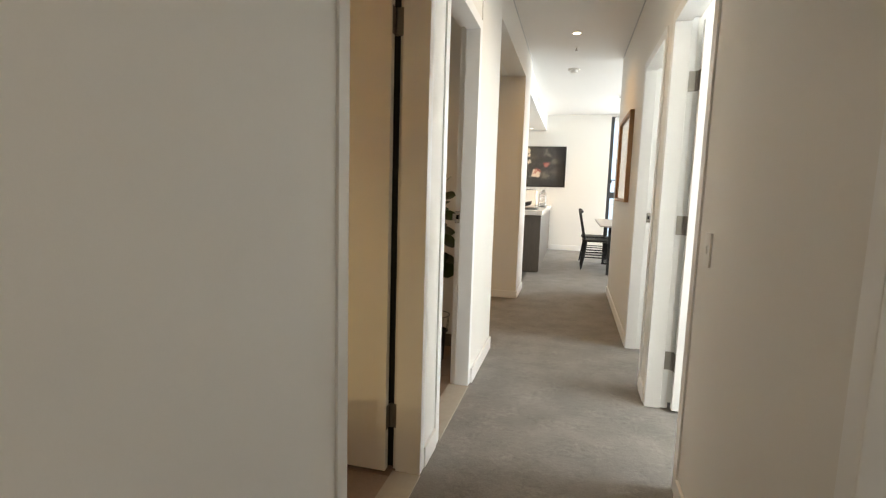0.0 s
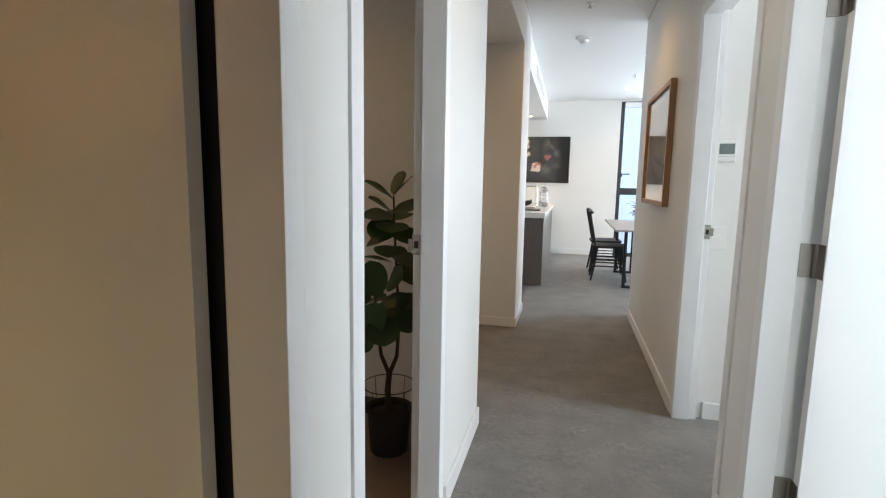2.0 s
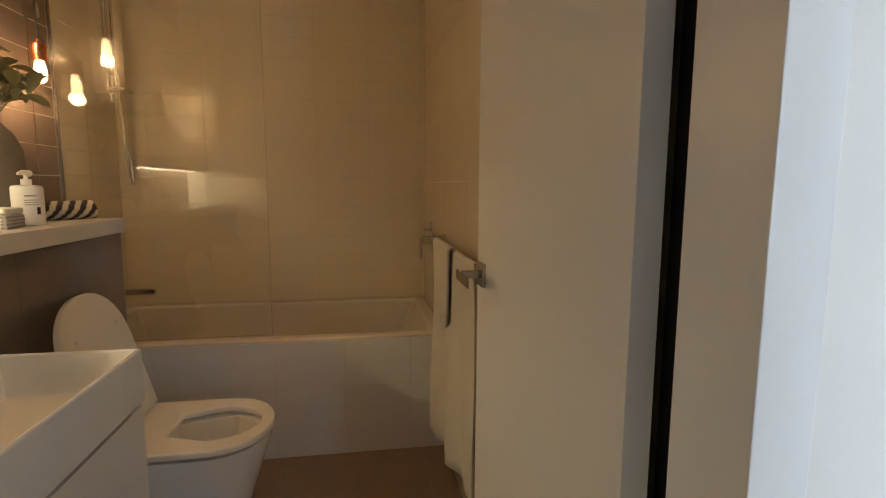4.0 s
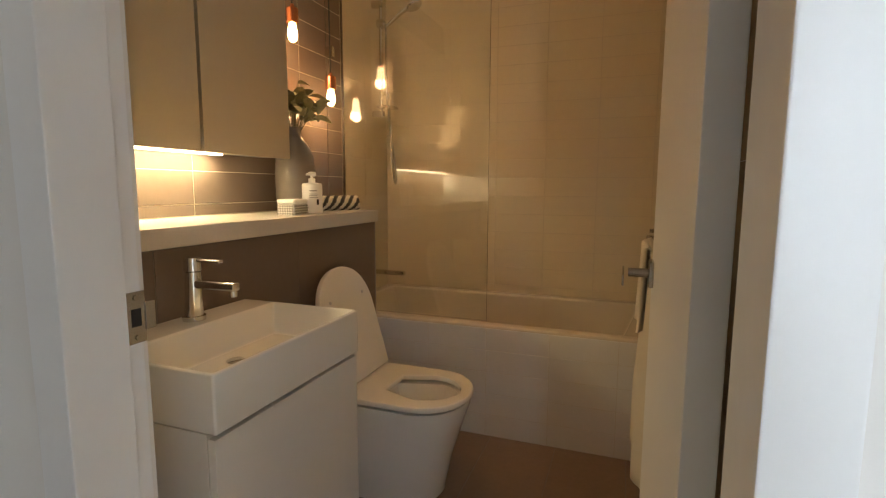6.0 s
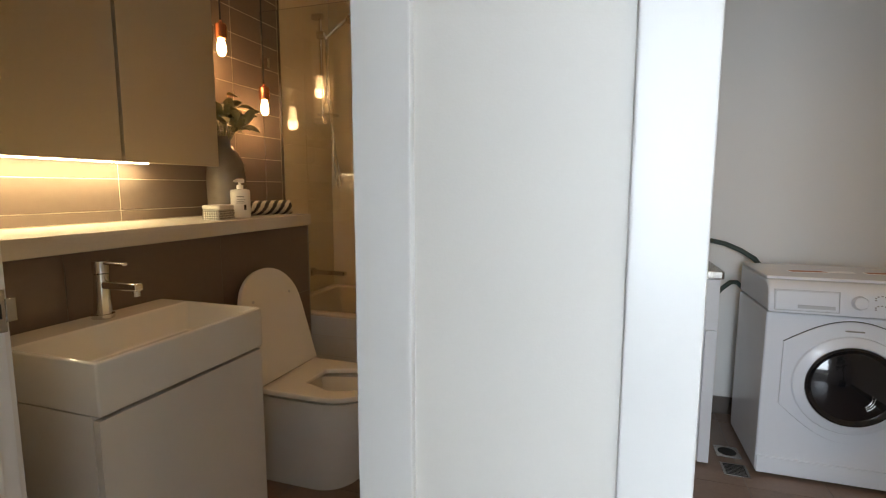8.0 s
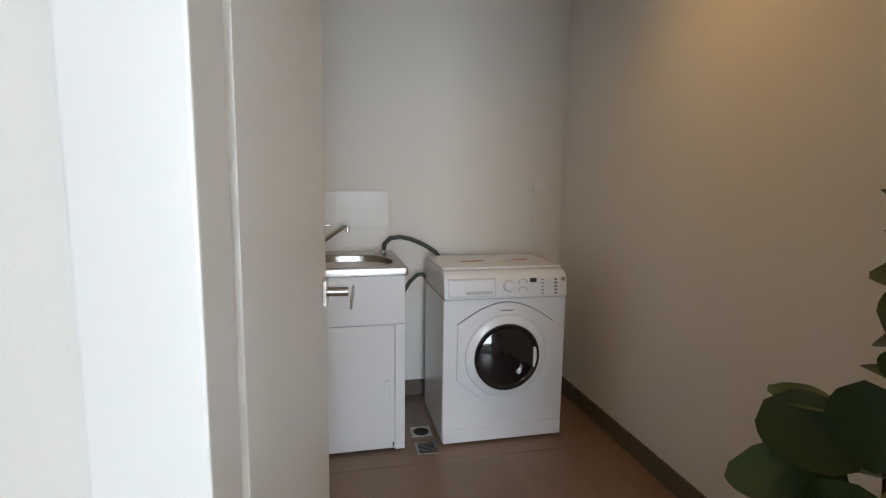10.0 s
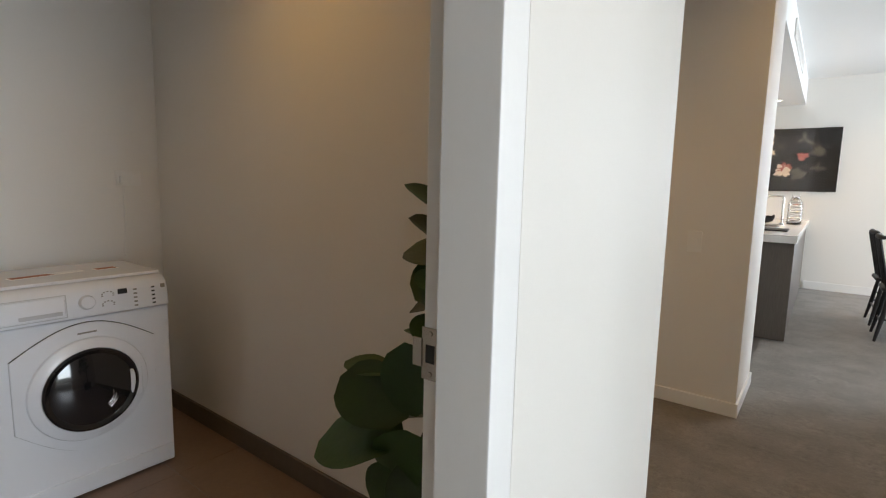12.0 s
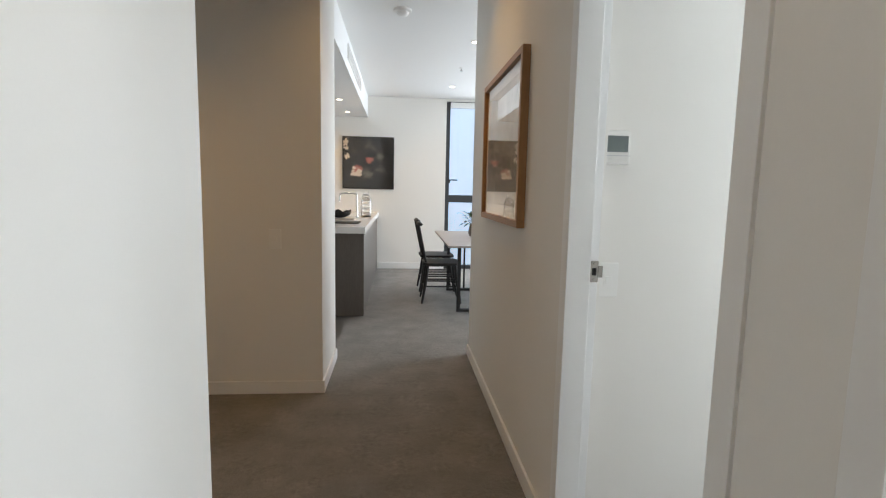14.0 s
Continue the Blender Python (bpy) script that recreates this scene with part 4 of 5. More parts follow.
def draped(name, parent, x0, x1, y, z, front, back, mat, seed):
    """A towel over a rail at (y, z) that runs along x; it falls front metres on the -y side and back metres behind."""
    rnd = random.Random(seed)
    bm = bmesh.new()
    prof = [(-0.0095, -front + front * k / 22) for k in range(22)] + [(-0.0095 * math.cos(math.pi * k / 8), 0.0095 * math.sin(math.pi * k / 8)) for k in range(9)] + [(0.0095, -back * k / 10) for k in range(1, 11)]
    n = 40
    ph = rnd.uniform(0, 6)
    grid = []
    for i in range(n + 1):
        s = i / n
        x = x0 + (x1 - x0) * s
        row = []
        for dy, dz in prof:
            low = min(1, max(0, -dz / 0.5))
            fold = 0.016 * low * math.sin(13 * s + ph + 1.5 * low) + 0.008 * low * math.sin(31 * s + 2 * ph)
            row.append(bm.verts.new((x + 0.02 * low * math.sin(5 * s + ph), y + dy - (0.004 * low if dy < 0 else 0.004 * low) + (fold if dy < 0 else fold * 0.9), z + dz * (1 + 0.05 * math.sin(4 * s + ph)))))
        grid.append(row)
    for a, b in zip(grid, grid[1:]):
        for j in range(len(prof) - 1):
            bm.faces.new((a[j], b[j], b[j + 1], a[j + 1]))
    bmesh.ops.recalc_face_normals(bm, faces=list(bm.faces))
    ob = part(name, bm, mat, parent)
    s = ob.modifiers.new("thickness", "SOLIDIFY")
    s.thickness, s.offset = 0.008, 0
    return ob


def towel_rail():
    r = thing("towel_rail", (-1.165, 2.302, 0.968), "chrome towel rail on the tiled wall", "towel rail")
    part("bar", bm_tube([(-0.42, -0.062, 0), (0.42, -0.062, 0)], 0.008, 12), M_CHROME, r)
    for x in (-0.41, 0.41):
        part("bracket", bm_box((x - 0.014, -0.07, -0.014), (x + 0.014, 0.0, 0.014), 0.003), M_CHROME, r)
    t = thing("bath_towel", (-1.13, 2.24, 0.968), "cream bath towel hanging over the rail", "towel")
    draped("cloth", t, -0.34, 0.385, 0, 0.0, 0.72, 0.55, M_TOWEL, 3)
    t = thing("hand_towel", (-1.13, 2.232, 0.98), "small cream hand towel hung over the bath towel", "towel")
    draped("cloth", t, -0.14, 0.10, -0.012, 0.0, 0.24, 0.20, M_TOWEL, 9)


towel_rail()

# ---- laundry ----
def laundry_tub():
    x0, y0, y1 = -1.69, 2.452, 2.925
    c = thing("laundry_tub_cabinet", (-1.92, 2.69, 0), "white enamelled metal cabinet under the laundry sink", "cabinet")
    at = c.matrix_basis.inverted()
    bm = bmesh.new()
    part("body", at_base(bm_box((-2.275, y0 + 0.01, 0.012), (x0 - 0.012, y1 - 0.008, 0.815), 0.003), at), M_TUBCAB, c)
    part("fascia", at_base(bm_box((x0 - 0.012, y0 + 0.01, 0.60), (x0, y1 - 0.008, 0.815), 0.003), at), M_TUBCAB, c)
    part("side_rail", at_base(bm_box((x0 - 0.012, y1 - 0.052, 0.012), (x0, y1 - 0.008, 0.597), 0.002), at), M_TUBCAB, c)
    part("side_rail", at_base(bm_box((x0 - 0.012, y0 + 0.01, 0.012), (x0, y0 + 0.03, 0.597), 0.002), at), M_TUBCAB, c)
    d = part("door", at_base(bm_box((x0 - 0.010, y0 + 0.033, 0.022), (x0 + 0.003, y1 - 0.055, 0.595), 0.003), at), M_TUBCAB, c)
    part("finger_pull", at_base(bm_box((x0 + 0.003, y1 - 0.10, 0.275), (x0 + 0.011, y1 - 0.078, 0.345), 0.003), at), M_TUBCAB, d)
    part("catch", at_base(bm_box((x0 + 0.001, y1 - 0.064, 0.03), (x0 + 0.005, y1 - 0.058, 0.05)), at), M_BLACK, d)
    s = thing("laundry_sink", (-1.92, 2.69, 0.815), "stainless steel laundry sink with a rounded bowl", "sink")
    at = s.matrix_basis.inverted()
    bm = bmesh.new()
    rings = []
    for z, w, h, r in ((0.818, 0.60, 0.485, 0.012), (0.845, 0.60, 0.485, 0.012), (0.849, 0.594, 0.479, 0.012)):
        rings.append([bm.verts.new((x, y, z)) for x, y in rounded(w, h, r, 8, -1.986, (y0 + y1) / 2)])
    for z, w, h, r, cx in ((0.849, 0.385, 0.395, 0.15, -1.925), (0.840, 0.375, 0.385, 0.15, -1.925), (0.70, 0.35, 0.36, 0.14, -1.925), (0.66, 0.28, 0.30, 0.11, -1.925), (0.655, 0.05, 0.05, 0.024, -1.925)):
        rings.append([bm.verts.new((x, y, z)) for x, y in rounded(w, h, r, 8, cx, (y0 + y1) / 2)])
    n = len(rings[0])
    for a, b in zip(rings, rings[1:]):
        for k in range(n):
            bm.faces.new((a[k], a[(k + 1) % n], b[(k + 1) % n], b[k]))
    bm.faces.new(rings[-1])
    bmesh.ops.recalc_face_normals(bm, faces=list(bm.faces))
    part("bowl", at_base(bm, at), M_STEEL, s)
    part("outlet", at_base(bm_lathe([(0, 0.004), (0.022, 0.004), (0.028, 0)], 20), at @ Matrix.Translation((-1.925, 2.69, 0.655))), M_CHROME, s)
    for dy in (0.15, 0.185):
        part("hose_inlet", at_base(bm_lathe([(0.0, 0.012), (0.012, 0.012), (0.018, 0.004), (0.018, 0)], 16), at @ Matrix.Translation((-2.20, 2.69 + dy, 0.849))), M_CHROME, s)
    t = thing("sink_mixer", (-2.20, 2.512, 0.849), "chrome swivel mixer tap on the laundry sink", "tap")
    part("body", bm_tube([(0, 0, 0), (0, 0, 0.01), (0, 0, 0.012), (0, 0, 0.115)], [0.026, 0.026, 0.021, 0.020], 18), M_CHROME, t)
    part("cap", bm_tube([(0, 0, 0.115), (0, 0, 0.135), (0, 0, 0.142)], [0.022, 0.021, 0.012], 18), M_CHROME, t)
    part("lever", bm_box((-0.007, -0.005, 0.138), (0.007, 0.085, 0.148), 0.003), M_CHROME, t)
    part("spout", bm_tube([(0.01, 0.012, 0.035), (0.07, 0.08, 0.09), (0.13, 0.15, 0.145), (0.142, 0.165, 0.15), (0.146, 0.17, 0.145), (0.147, 0.17, 0.122)], 0.010, 12), M_CHROME, t)


laundry_tub()


def washing_machine():
    x1, x0, y0, y1, h = -1.69, -2.135, 3.09, 3.685, 0.835
    yc = (y0 + y1) / 2
    w = thing("washing_machine", (-1.91, yc, 0), "white front-loading washing machine with a dark round door", "washing machine")
    at = w.matrix_basis.inverted()
    part("body", at_base(bm_box((x0, y0, 0.015), (x1, y1, 0.695), 0.008, 3), at), M_APPLIANCE, w)
    part("plinth", at_base(bm_box((x1 - 0.02, y0 + 0.004, 0.012), (x1 + 0.006, y1 - 0.004, 0.085), 0.005), at), M_APPLIANCE, w)
    # control panel with a rounded brow
    prof = [(x0, 0.700), (x1 + 0.010, 0.700), (x1 + 0.012, 0.712), (x1 + 0.004, 0.775), (x1 - 0.008, 0.802), (x1 - 0.035, 0.818), (x1 - 0.06, 0.822), (x0, 0.822)]
    bm = bmesh.new()
    a = [bm.verts.new((x, y0, z)) for x, z in prof]
    b = [bm.verts.new((x, y1, z)) for x, z in prof]
    bm.faces.new(a)
    bm.faces.new(list(reversed(b)))
    for k in range(len(prof)):
        bm.faces.new((a[k], b[k], b[(k + 1) % len(prof)], a[(k + 1) % len(prof)]))
    bmesh.ops.recalc_face_normals(bm, faces=list(bm.faces))
    bmesh.ops.bevel(bm, geom=[e for e in bm.edges if abs(e.verts[0].co.y - e.verts[1].co.y) < 1e-4], offset=0.010, segments=3, profile=0.5, affect="EDGES")
    panel = part("control_panel", at_base(bm, at), M_APPLIANCE, w)
    part("top", at_base(bm_box((x0, y0 + 0.004, 0.8225), (x1 - 0.055, y1 - 0.004, h), 0.006, 3), at), M_APPLIANCE, w)
    slant = Matrix.Translation((x1 + 0.0085, 0, 0.742)) @ Matrix.Rotation(radians(-7), 4, "Y")

    def on_panel(bm):
        return at_base(bm, at @ slant)
    part("drawer", on_panel(bm_box((-0.004, y0 + 0.025, -0.028), (0.004, y0 + 0.235, 0.045), 0.003)), M_APPLIANCE, panel)
    # thin grey strips drawn as the shadow line round the drawer
    for lo, hi in (((-0.002, y0 + 0.020, -0.033), (0.0035, y0 + 0.240, -0.0305)), ((-0.002, y0 + 0.020, 0.0475), (0.0035, y0 + 0.240, 0.050)),
                   ((-0.002, y0 + 0.020, -0.0305), (0.0035, y0 + 0.0225, 0.0475)), ((-0.002, y0 + 0.2375, -0.0305), (0.0035, y0 + 0.240, 0.0475))):
        part("drawer_gap", on_panel(bm_box(lo, hi)), M_APPLGREY, panel)
    part("drawer_grip", on_panel(bm_box((0.0035, y0 + 0.10, -0.022), (0.0055, y0 + 0.225, -0.008), 0.0015)), M_APPLGREY, panel)
    dial = bm_lathe([(0, 0.02), (0.022, 0.019), (0.024, 0.015), (0.027, 0.0)], 28)
    part("dial", on_panel(at_base(dial, Matrix.Translation((0.001, yc + 0.005, 0.012)) @ Matrix.Rotation(radians(90), 4, "Y"))), M_APPLIANCE, panel)
    for z in (0.030, -0.006):
        for k in range(7):
            a = radians(200 - 220 * k / 6)
            part("mark", on_panel(bm_box((0.001, yc + 0.075 + 0.02 * math.cos(a) - 0.003, z + 0.012 * math.sin(a) - 0.002), (0.0025, yc + 0.075 + 0.02 * math.cos(a) + 0.003, z + 0.012 * math.sin(a) + 0.002))), M_LABEL, panel)
    part("display", on_panel(bm_box((0.0, yc + 0.11, 0.026), (0.003, yc + 0.142, 0.046))), M_BLACK, panel)
    for k in range(5):
        part("indicator", on_panel(bm_box((0.0, yc + 0.232, -0.03 + 0.016 * k), (0.003, yc + 0.243, -0.024 + 0.016 * k))), M_BLACK, panel)
        part("button", on_panel(bm_box((0.0, yc + 0.165, -0.03 + 0.016 * k), (0.003, yc + 0.177, -0.024 + 0.016 * k))), M_LABEL, panel)
    part("badge", on_panel(bm_box((0.0, y1 - 0.03, 0.030), (0.003, y1 - 0.014, 0.046))), M_LABEL, panel)
    # bowed door surround
    zc = 0.425
    rim = []
    n = 28
    for k in range(n + 1):
        u = -1 + 2 * k / n
        rim.append((yc + 0.232 * u, zc + 0.155 + 0.098 * math.cos(u * math.pi / 2)))
    low = [(yc + 0.232 * u, zc - 0.105 - 0.135 * math.cos(u * math.pi / 2)) for u in (1 - 2 * k / n for k in range(n + 1))]
    surround = part("door_surround", at_base(bm_prism(rim + low, x1 - 0.002, x1 + 0.010, "x", 0.004), at), M_APPLIANCE, w)
    part("shadow_line", at_base(bm_tube([(x1 + 0.002, y, z) for y, z in rim], 0.0028, 6), at), M_BLACK, surround)
    part("shadow_line", at_base(bm_tube([(x1 + 0.002, y, z) for y, z in low], 0.0014, 6), at), M_APPLGREY, surround)
    for y in (yc - 0.232, yc + 0.232):
        part("shadow_line", at_base(bm_tube([(x1 + 0.002, y, zc + 0.155), (x1 + 0.002, y, zc - 0.105)], 0.0014, 6), at), M_APPLGREY, surround)
    face = Matrix.Translation((x1 + 0.010, yc, zc)) @ Matrix.Rotation(radians(90), 4, "Y")
    door = part("door", at_base(bm_lathe([(0.150, -0.004), (0.190, -0.002), (0.198, 0.004), (0.194, 0.012), (0.172, 0.022), (0.160, 0.024), (0.154, 0.016), (0.150, -0.004)], 56), at @ face), M_APPLIANCE, surround)
    part("badge", at_base(bm_box((x1 + 0.010, yc - 0.032, zc + 0.213), (x1 + 0.0112, yc + 0.030, zc + 0.219)), at), M_LABEL, surround)
    part("drum", at_base(bm_lathe([(0.157, 0.018), (0.157, 0.026), (0.150, 0.030), (0.142, 0.024), (0.135, 0.020), (0.11, 0.028), (0.07, 0.036), (0.035, 0.0395), (0, 0.0405)], 48), at @ face), M_DRUM, surround, "dark drum behind the door glass")
    part("handle_pad", at_base(bm_box((x1 + 0.020, yc + 0.128, zc - 0.07), (x1 + 0.036, yc + 0.172, zc + 0.045), 0.012, 3), at), M_APPLIANCE, surround)
    for k in range(4):
        pts = [(x1 + 0.046 - 0.003 * k, yc + 0.02 + 0.07 * math.cos(radians(d)) * (0.6 + 0.14 * k), zc - 0.03 + 0.07 * math.sin(radians(d)) * (0.6 + 0.14 * k)) for d in range(-60, 30, 10)]
        part("drum_rib", at_base(bm_tube(pts, 0.0016, 6), at), M_STEEL, surround)
    # paper strips on the lid
    for u0, u1, v, m in ((3.215, 3.36, -1.905, M_ORANGE), (3.34, 3.46, -1.93, M_APPLGREY), (3.50, 3.585, -1.93, M_ORANGE)):
        s = thing("paper_strip", (v, (u0 + u1) / 2, h + 0.0002), "printed paper strip lying on the washing machine", "paper", turn=8)
        part("sheet", bm_box((-0.022, -(u1 - u0) / 2, 0), (0.022, (u1 - u0) / 2, 0.0012)), M_WHITE, s)
        part("print", bm_box((-0.019, -(u1 - u0) / 2 + 0.004, 0.0012), (0.017, (u1 - u0) / 2 - 0.004, 0.0018)), m, s)
    for k, y in enumerate((y0 + 0.04, y1 - 0.04)):
        part("foot", at_base(bm_lathe([(0, 0), (0.02, 0), (0.02, 0.016), (0, 0.016)], 14), at @ Matrix.Translation((x1 - 0.05, y, 0))), M_BLACK, w)
        part("foot", at_base(bm_lathe([(0, 0), (0.02, 0), (0.02, 0.016), (0, 0.016)], 14), at @ Matrix.Translation((x0 + 0.05, y, 0))), M_BLACK, w)


washing_machine()


def laundry_fittings():
    d = thing("drain_hose", (-2.14, 3.1, 0.80), "dark ribbed drain hose from the sink to the machine", "hose")
    pts = [(-0.06, -0.225, 0.058), (-0.06, -0.22, 0.092), (-0.058, -0.19, 0.122), (-0.053, -0.14, 0.130), (-0.047, -0.08, 0.118), (-0.04, -0.01, 0.088), (-0.035, 0.05, 0.05), (-0.032, 0.09, 0.0), (-0.032, 0.10, -0.08)]
    part("hose", bm_tube(pts, 0.012, 12), M_RUBBER, d)
    h = thing("inlet_hose", (-2.14, 3.0, 0.5), "grey water hose bowed beside the machine", "hose")
    part("hose", bm_tube([(0.06, -0.085, 0.0), (0.055, -0.07, 0.07), (0.045, -0.04, 0.14), (0.03, 0.0, 0.20), (0.015, 0.045, 0.236), (0.005, 0.075, 0.235), (-0.005, 0.10, 0.21)], 0.011, 10), M_RUBBER, h)
    s = thing("power_point", (-2.29, 3.785, 1.215), "white double power point on the laundry wall", "socket")
    part("plate", bm_box((0, -0.058, -0.036), (0.009, 0.058, 0.036), 0.003), M_PLASTIC, s)
    part("plug", bm_box((0.009, -0.045, -0.028), (0.04, -0.012, 0.012), 0.005), M_PLASTIC, s)
    for y in (-0.036, 0.032):
        part("rocker", bm_box((0.009, y - 0.006, 0.016), (0.013, y + 0.006, 0.03), 0.002), M_PLASTIC, s)
    part("cord", bm_tube([(0.03, -0.03, -0.025), (0.02, -0.03, -0.075), (0.012, -0.026, -0.225), (0.012, -0.036, -0.365), (0.02, -0.032, -0.39)], 0.0035, 8), M_PLASTIC, s)
    for x, name, lab in ((-1.845, "floor_waste", "square steel floor waste with an open hole"), (-1.69, "floor_grate", "square slotted steel floor grate")):
        g = thing(name, (x, 3.02, 0.0), lab, "floor drain")
        part("frame", bm_box((-0.052, -0.05, -0.003), (0.052, 0.05, 0.003), 0.001), M_STEEL, g)
        if name == "floor_waste":
            part("hole", bm_lathe([(0, 0.0038), (0.036, 0.0038), (0.038, 0.003)], 24), M_DARK, g)
        else:
            for k in range(8):
                part("slot", bm_box((-0.042 + 0.0115 * k, -0.04, 0.003), (-0.037 + 0.0115 * k, 0.04, 0.0038)), M_DARK, g)


laundry_fittings()
skirting("baseboard_laundry_far", -2.29, 3.93, XLI - 0.005, 0, (0, -1), 0.092, 0.013, M_SKIRTTILE, "dark brown tile skirting")
skirting("baseboard_laundry_back", -2.29, 2.44, 0, 3.916, (1, 0), 0.092, 0.013, M_SKIRTTILE, "dark brown tile skirting")
downlight((-1.0, 3.45, 2.45), power=15)


def potted_fig():
    p = thing("plant_pot", (-0.158, 3.622, 0), "black planter inside a thin black wire basket", "plant pot")
    part("pot", bm_lathe([(0, 0), (0.082, 0), (0.086, 0.004), (0.098, 0.19), (0.104, 0.20), (0.100, 0.203), (0.092, 0.195), (0.090, 0.17), (0, 0.17)], 40), M_BLACK, p)
    part("soil", bm_lathe([(0.091, 0.172), (0.06, 0.178), (0, 0.181)], 24), M_SOIL, p)
    for z, r in ((0.31, 0.118), (0.20, 0.108)):
        part("wire_ring", bm_tube([(r * math.cos(a), r * math.sin(a), z) for a in (2 * math.pi * k / 40 for k in range(41))], 0.0022, 6), M_BLACK, p)
    for k in range(10):
        a = 2 * math.pi * k / 10
        part("wire", bm_tube([(0.108 * math.cos(a), 0.108 * math.sin(a), 0.20), (0.118 * math.cos(a), 0.118 * math.sin(a), 0.31)], 0.0016, 6), M_BLACK, p)
    t = thing("fiddle_leaf_fig", (-0.158, 3.622, 0.175), "fiddle-leaf fig with large dark green glossy leaves", "plant")
    rnd = random.Random(11)
    trunk = [(0, 0, 0), (-0.01, 0.005, 0.10), (0.0, 0, 0.19)]
    part("trunk", bm_tube(trunk, [0.016, 0.014, 0.013], 10), M_BARK, t)
    limbs = [
        [(0.0, 0, 0.18), (-0.035, -0.01, 0.27), (-0.05, -0.015, 0.40), (-0.06, -0.02, 0.54)],
        [(0.0, 0, 0.18), (0.035, 0.0, 0.27), (0.04, 0.01, 0.40), (0.03, 0.015, 0.60), (0.02, 0.01, 0.80), (0.015, 0.005, 0.98)],
        [(-0.04, -0.012, 0.34), (-0.10, -0.05, 0.40), (-0.14, -0.07, 0.47)],
    ]
    for l in limbs:
        part("limb", bm_tube(l, [0.010 - 0.0012 * k for k in range(len(l))], 8), M_BARK, t)

    def leaf(base, tip, width, face=(0.1, -0.35, 1.0)):
        """A leaf from its stalk to its tip, in metres from the pot's foot; face: the way its upper side looks."""
        a, b = Vector(base), Vector(tip)
        y = (b - a).normalized()
        z = Vector(face) + Vector((rnd.uniform(-0.25, 0.25), rnd.uniform(-0.25, 0.25), 0))
        z = (z - y * z.dot(y)).normalized()
        x = y.cross(z)
        m = Matrix(((x.x, y.x, z.x, a.x), (x.y, y.y, z.y, a.y), (x.z, y.z, z.z, a.z), (0, 0, 0, 1)))
        bm = leaf_bm((b - a).length * 1.04, width, 0.14, rnd.uniform(0.02, 0.16), 10)
        at_base(bm, Matrix.Translation((0, 0, -0.175)) @ m)
        part("leaf", bm, M_LEAF, t)
    out = (0.5, -0.85, 0.15)
    # sparse leaves up the tall stem
    for dx, dy, z, dz, w in ((-0.11, -0.07, 1.14, 0.09, 0.085), (-0.09, -0.08, 1.08, 0.075, 0.10), (-0.145, -0.05, 1.06, 0.02, 0.14), (-0.08, -0.08, 1.05, -0.07, 0.13), (-0.13, -0.05, 0.98, -0.03, 0.12),
                             (-0.135, -0.05, 0.865, 0.045, 0.07), (0.085, -0.03, 1.15, 0.09, 0.075), (0.02, 0.05, 1.16, 0.10, 0.07), (0.11, 0.0, 1.09, 0.03, 0.12), (0.12, -0.02, 1.0, -0.02, 0.13),
                             (0.0, 0.13, 1.05, 0.04, 0.12), (0.04, -0.14, 1.04, -0.02, 0.13), (0.11, -0.07, 0.92, -0.04, 0.14), (0.03, -0.15, 0.94, -0.02, 0.13), (0.12, 0.04, 0.84, -0.04, 0.13), (-0.09, 0.11, 0.90, 0.02, 0.13)):
        leaf((0.018, -0.01, z), (0.024 + (0.84 if dx < 0 else 1.0) * dx, -0.01 + dy, z + dz), 1.12 * w)
    # the low cluster, some leaves turned to the doorway
    for base, tip, w, face in (((-0.09, -0.09, 0.80), (-0.245, -0.10, 0.797), 0.075, (0.2, -0.5, 0.9)), ((-0.01, -0.12, 0.735), (-0.035, -0.135, 0.885), 0.125, out), ((-0.04, -0.11, 0.72), (-0.205, -0.15, 0.782), 0.155, (0.4, -0.7, 0.6)),
                               ((-0.04, -0.12, 0.675), (-0.262, -0.17, 0.628), 0.175, (0.3, -0.5, 0.9)), ((0.03, -0.15, 0.715), (-0.075, -0.165, 0.59), 0.135, out), ((-0.12, -0.10, 0.74), (-0.27, -0.09, 0.722), 0.09, (0, -0.3, 1)),
                               ((-0.02, -0.14, 0.62), (-0.10, -0.17, 0.52), 0.13, (0.4, -0.8, 0.5)), ((0.0, -0.05, 0.72), (0.10, -0.12, 0.69), 0.15, (0.3, -0.7, 0.7)), ((-0.02, -0.02, 0.70), (-0.14, 0.04, 0.67), 0.15, (0, -0.3, 1)),
                               ((0.0, -0.10, 0.66), (0.05, -0.19, 0.56), 0.15, (0.3, -0.8, 0.5)), ((-0.03, 0.0, 0.74), (-0.08, 0.14, 0.77), 0.14, (0, 0, 1)), ((0.03, -0.04, 0.66), (0.15, -0.06, 0.61), 0.14, (0.2, -0.6, 0.8)),
                               ((0.03, 0.02, 0.70), (0.14, 0.05, 0.68), 0.13, (0, -0.4, 1)), ((0.02, -0.06, 0.80), (0.09, -0.14, 0.83), 0.13, (0.3, -0.8, 0.5))):
        leaf(base, tip, w, face)


potted_fig()

# ---- hall fittings ----
downlight((0.67, 5.45, Z_HALL), power=22)
# three unseen downlights, added to warm the near hall walls and the passage
downlight((0.67, 3.1, Z_HALL), power=15, color=SOFT_WARM)
downlight((0.67, -0.35, Z_HALL), power=26, color=SOFT_WARM)
downlight((-0.75, 4.9, Z_LOW + 0.003), power=19)
for x, y, p in ((1.342, 9.72, 22), (1.341, 7.65, 22)):
    downlight((x, y, Z_HALL), power=p)
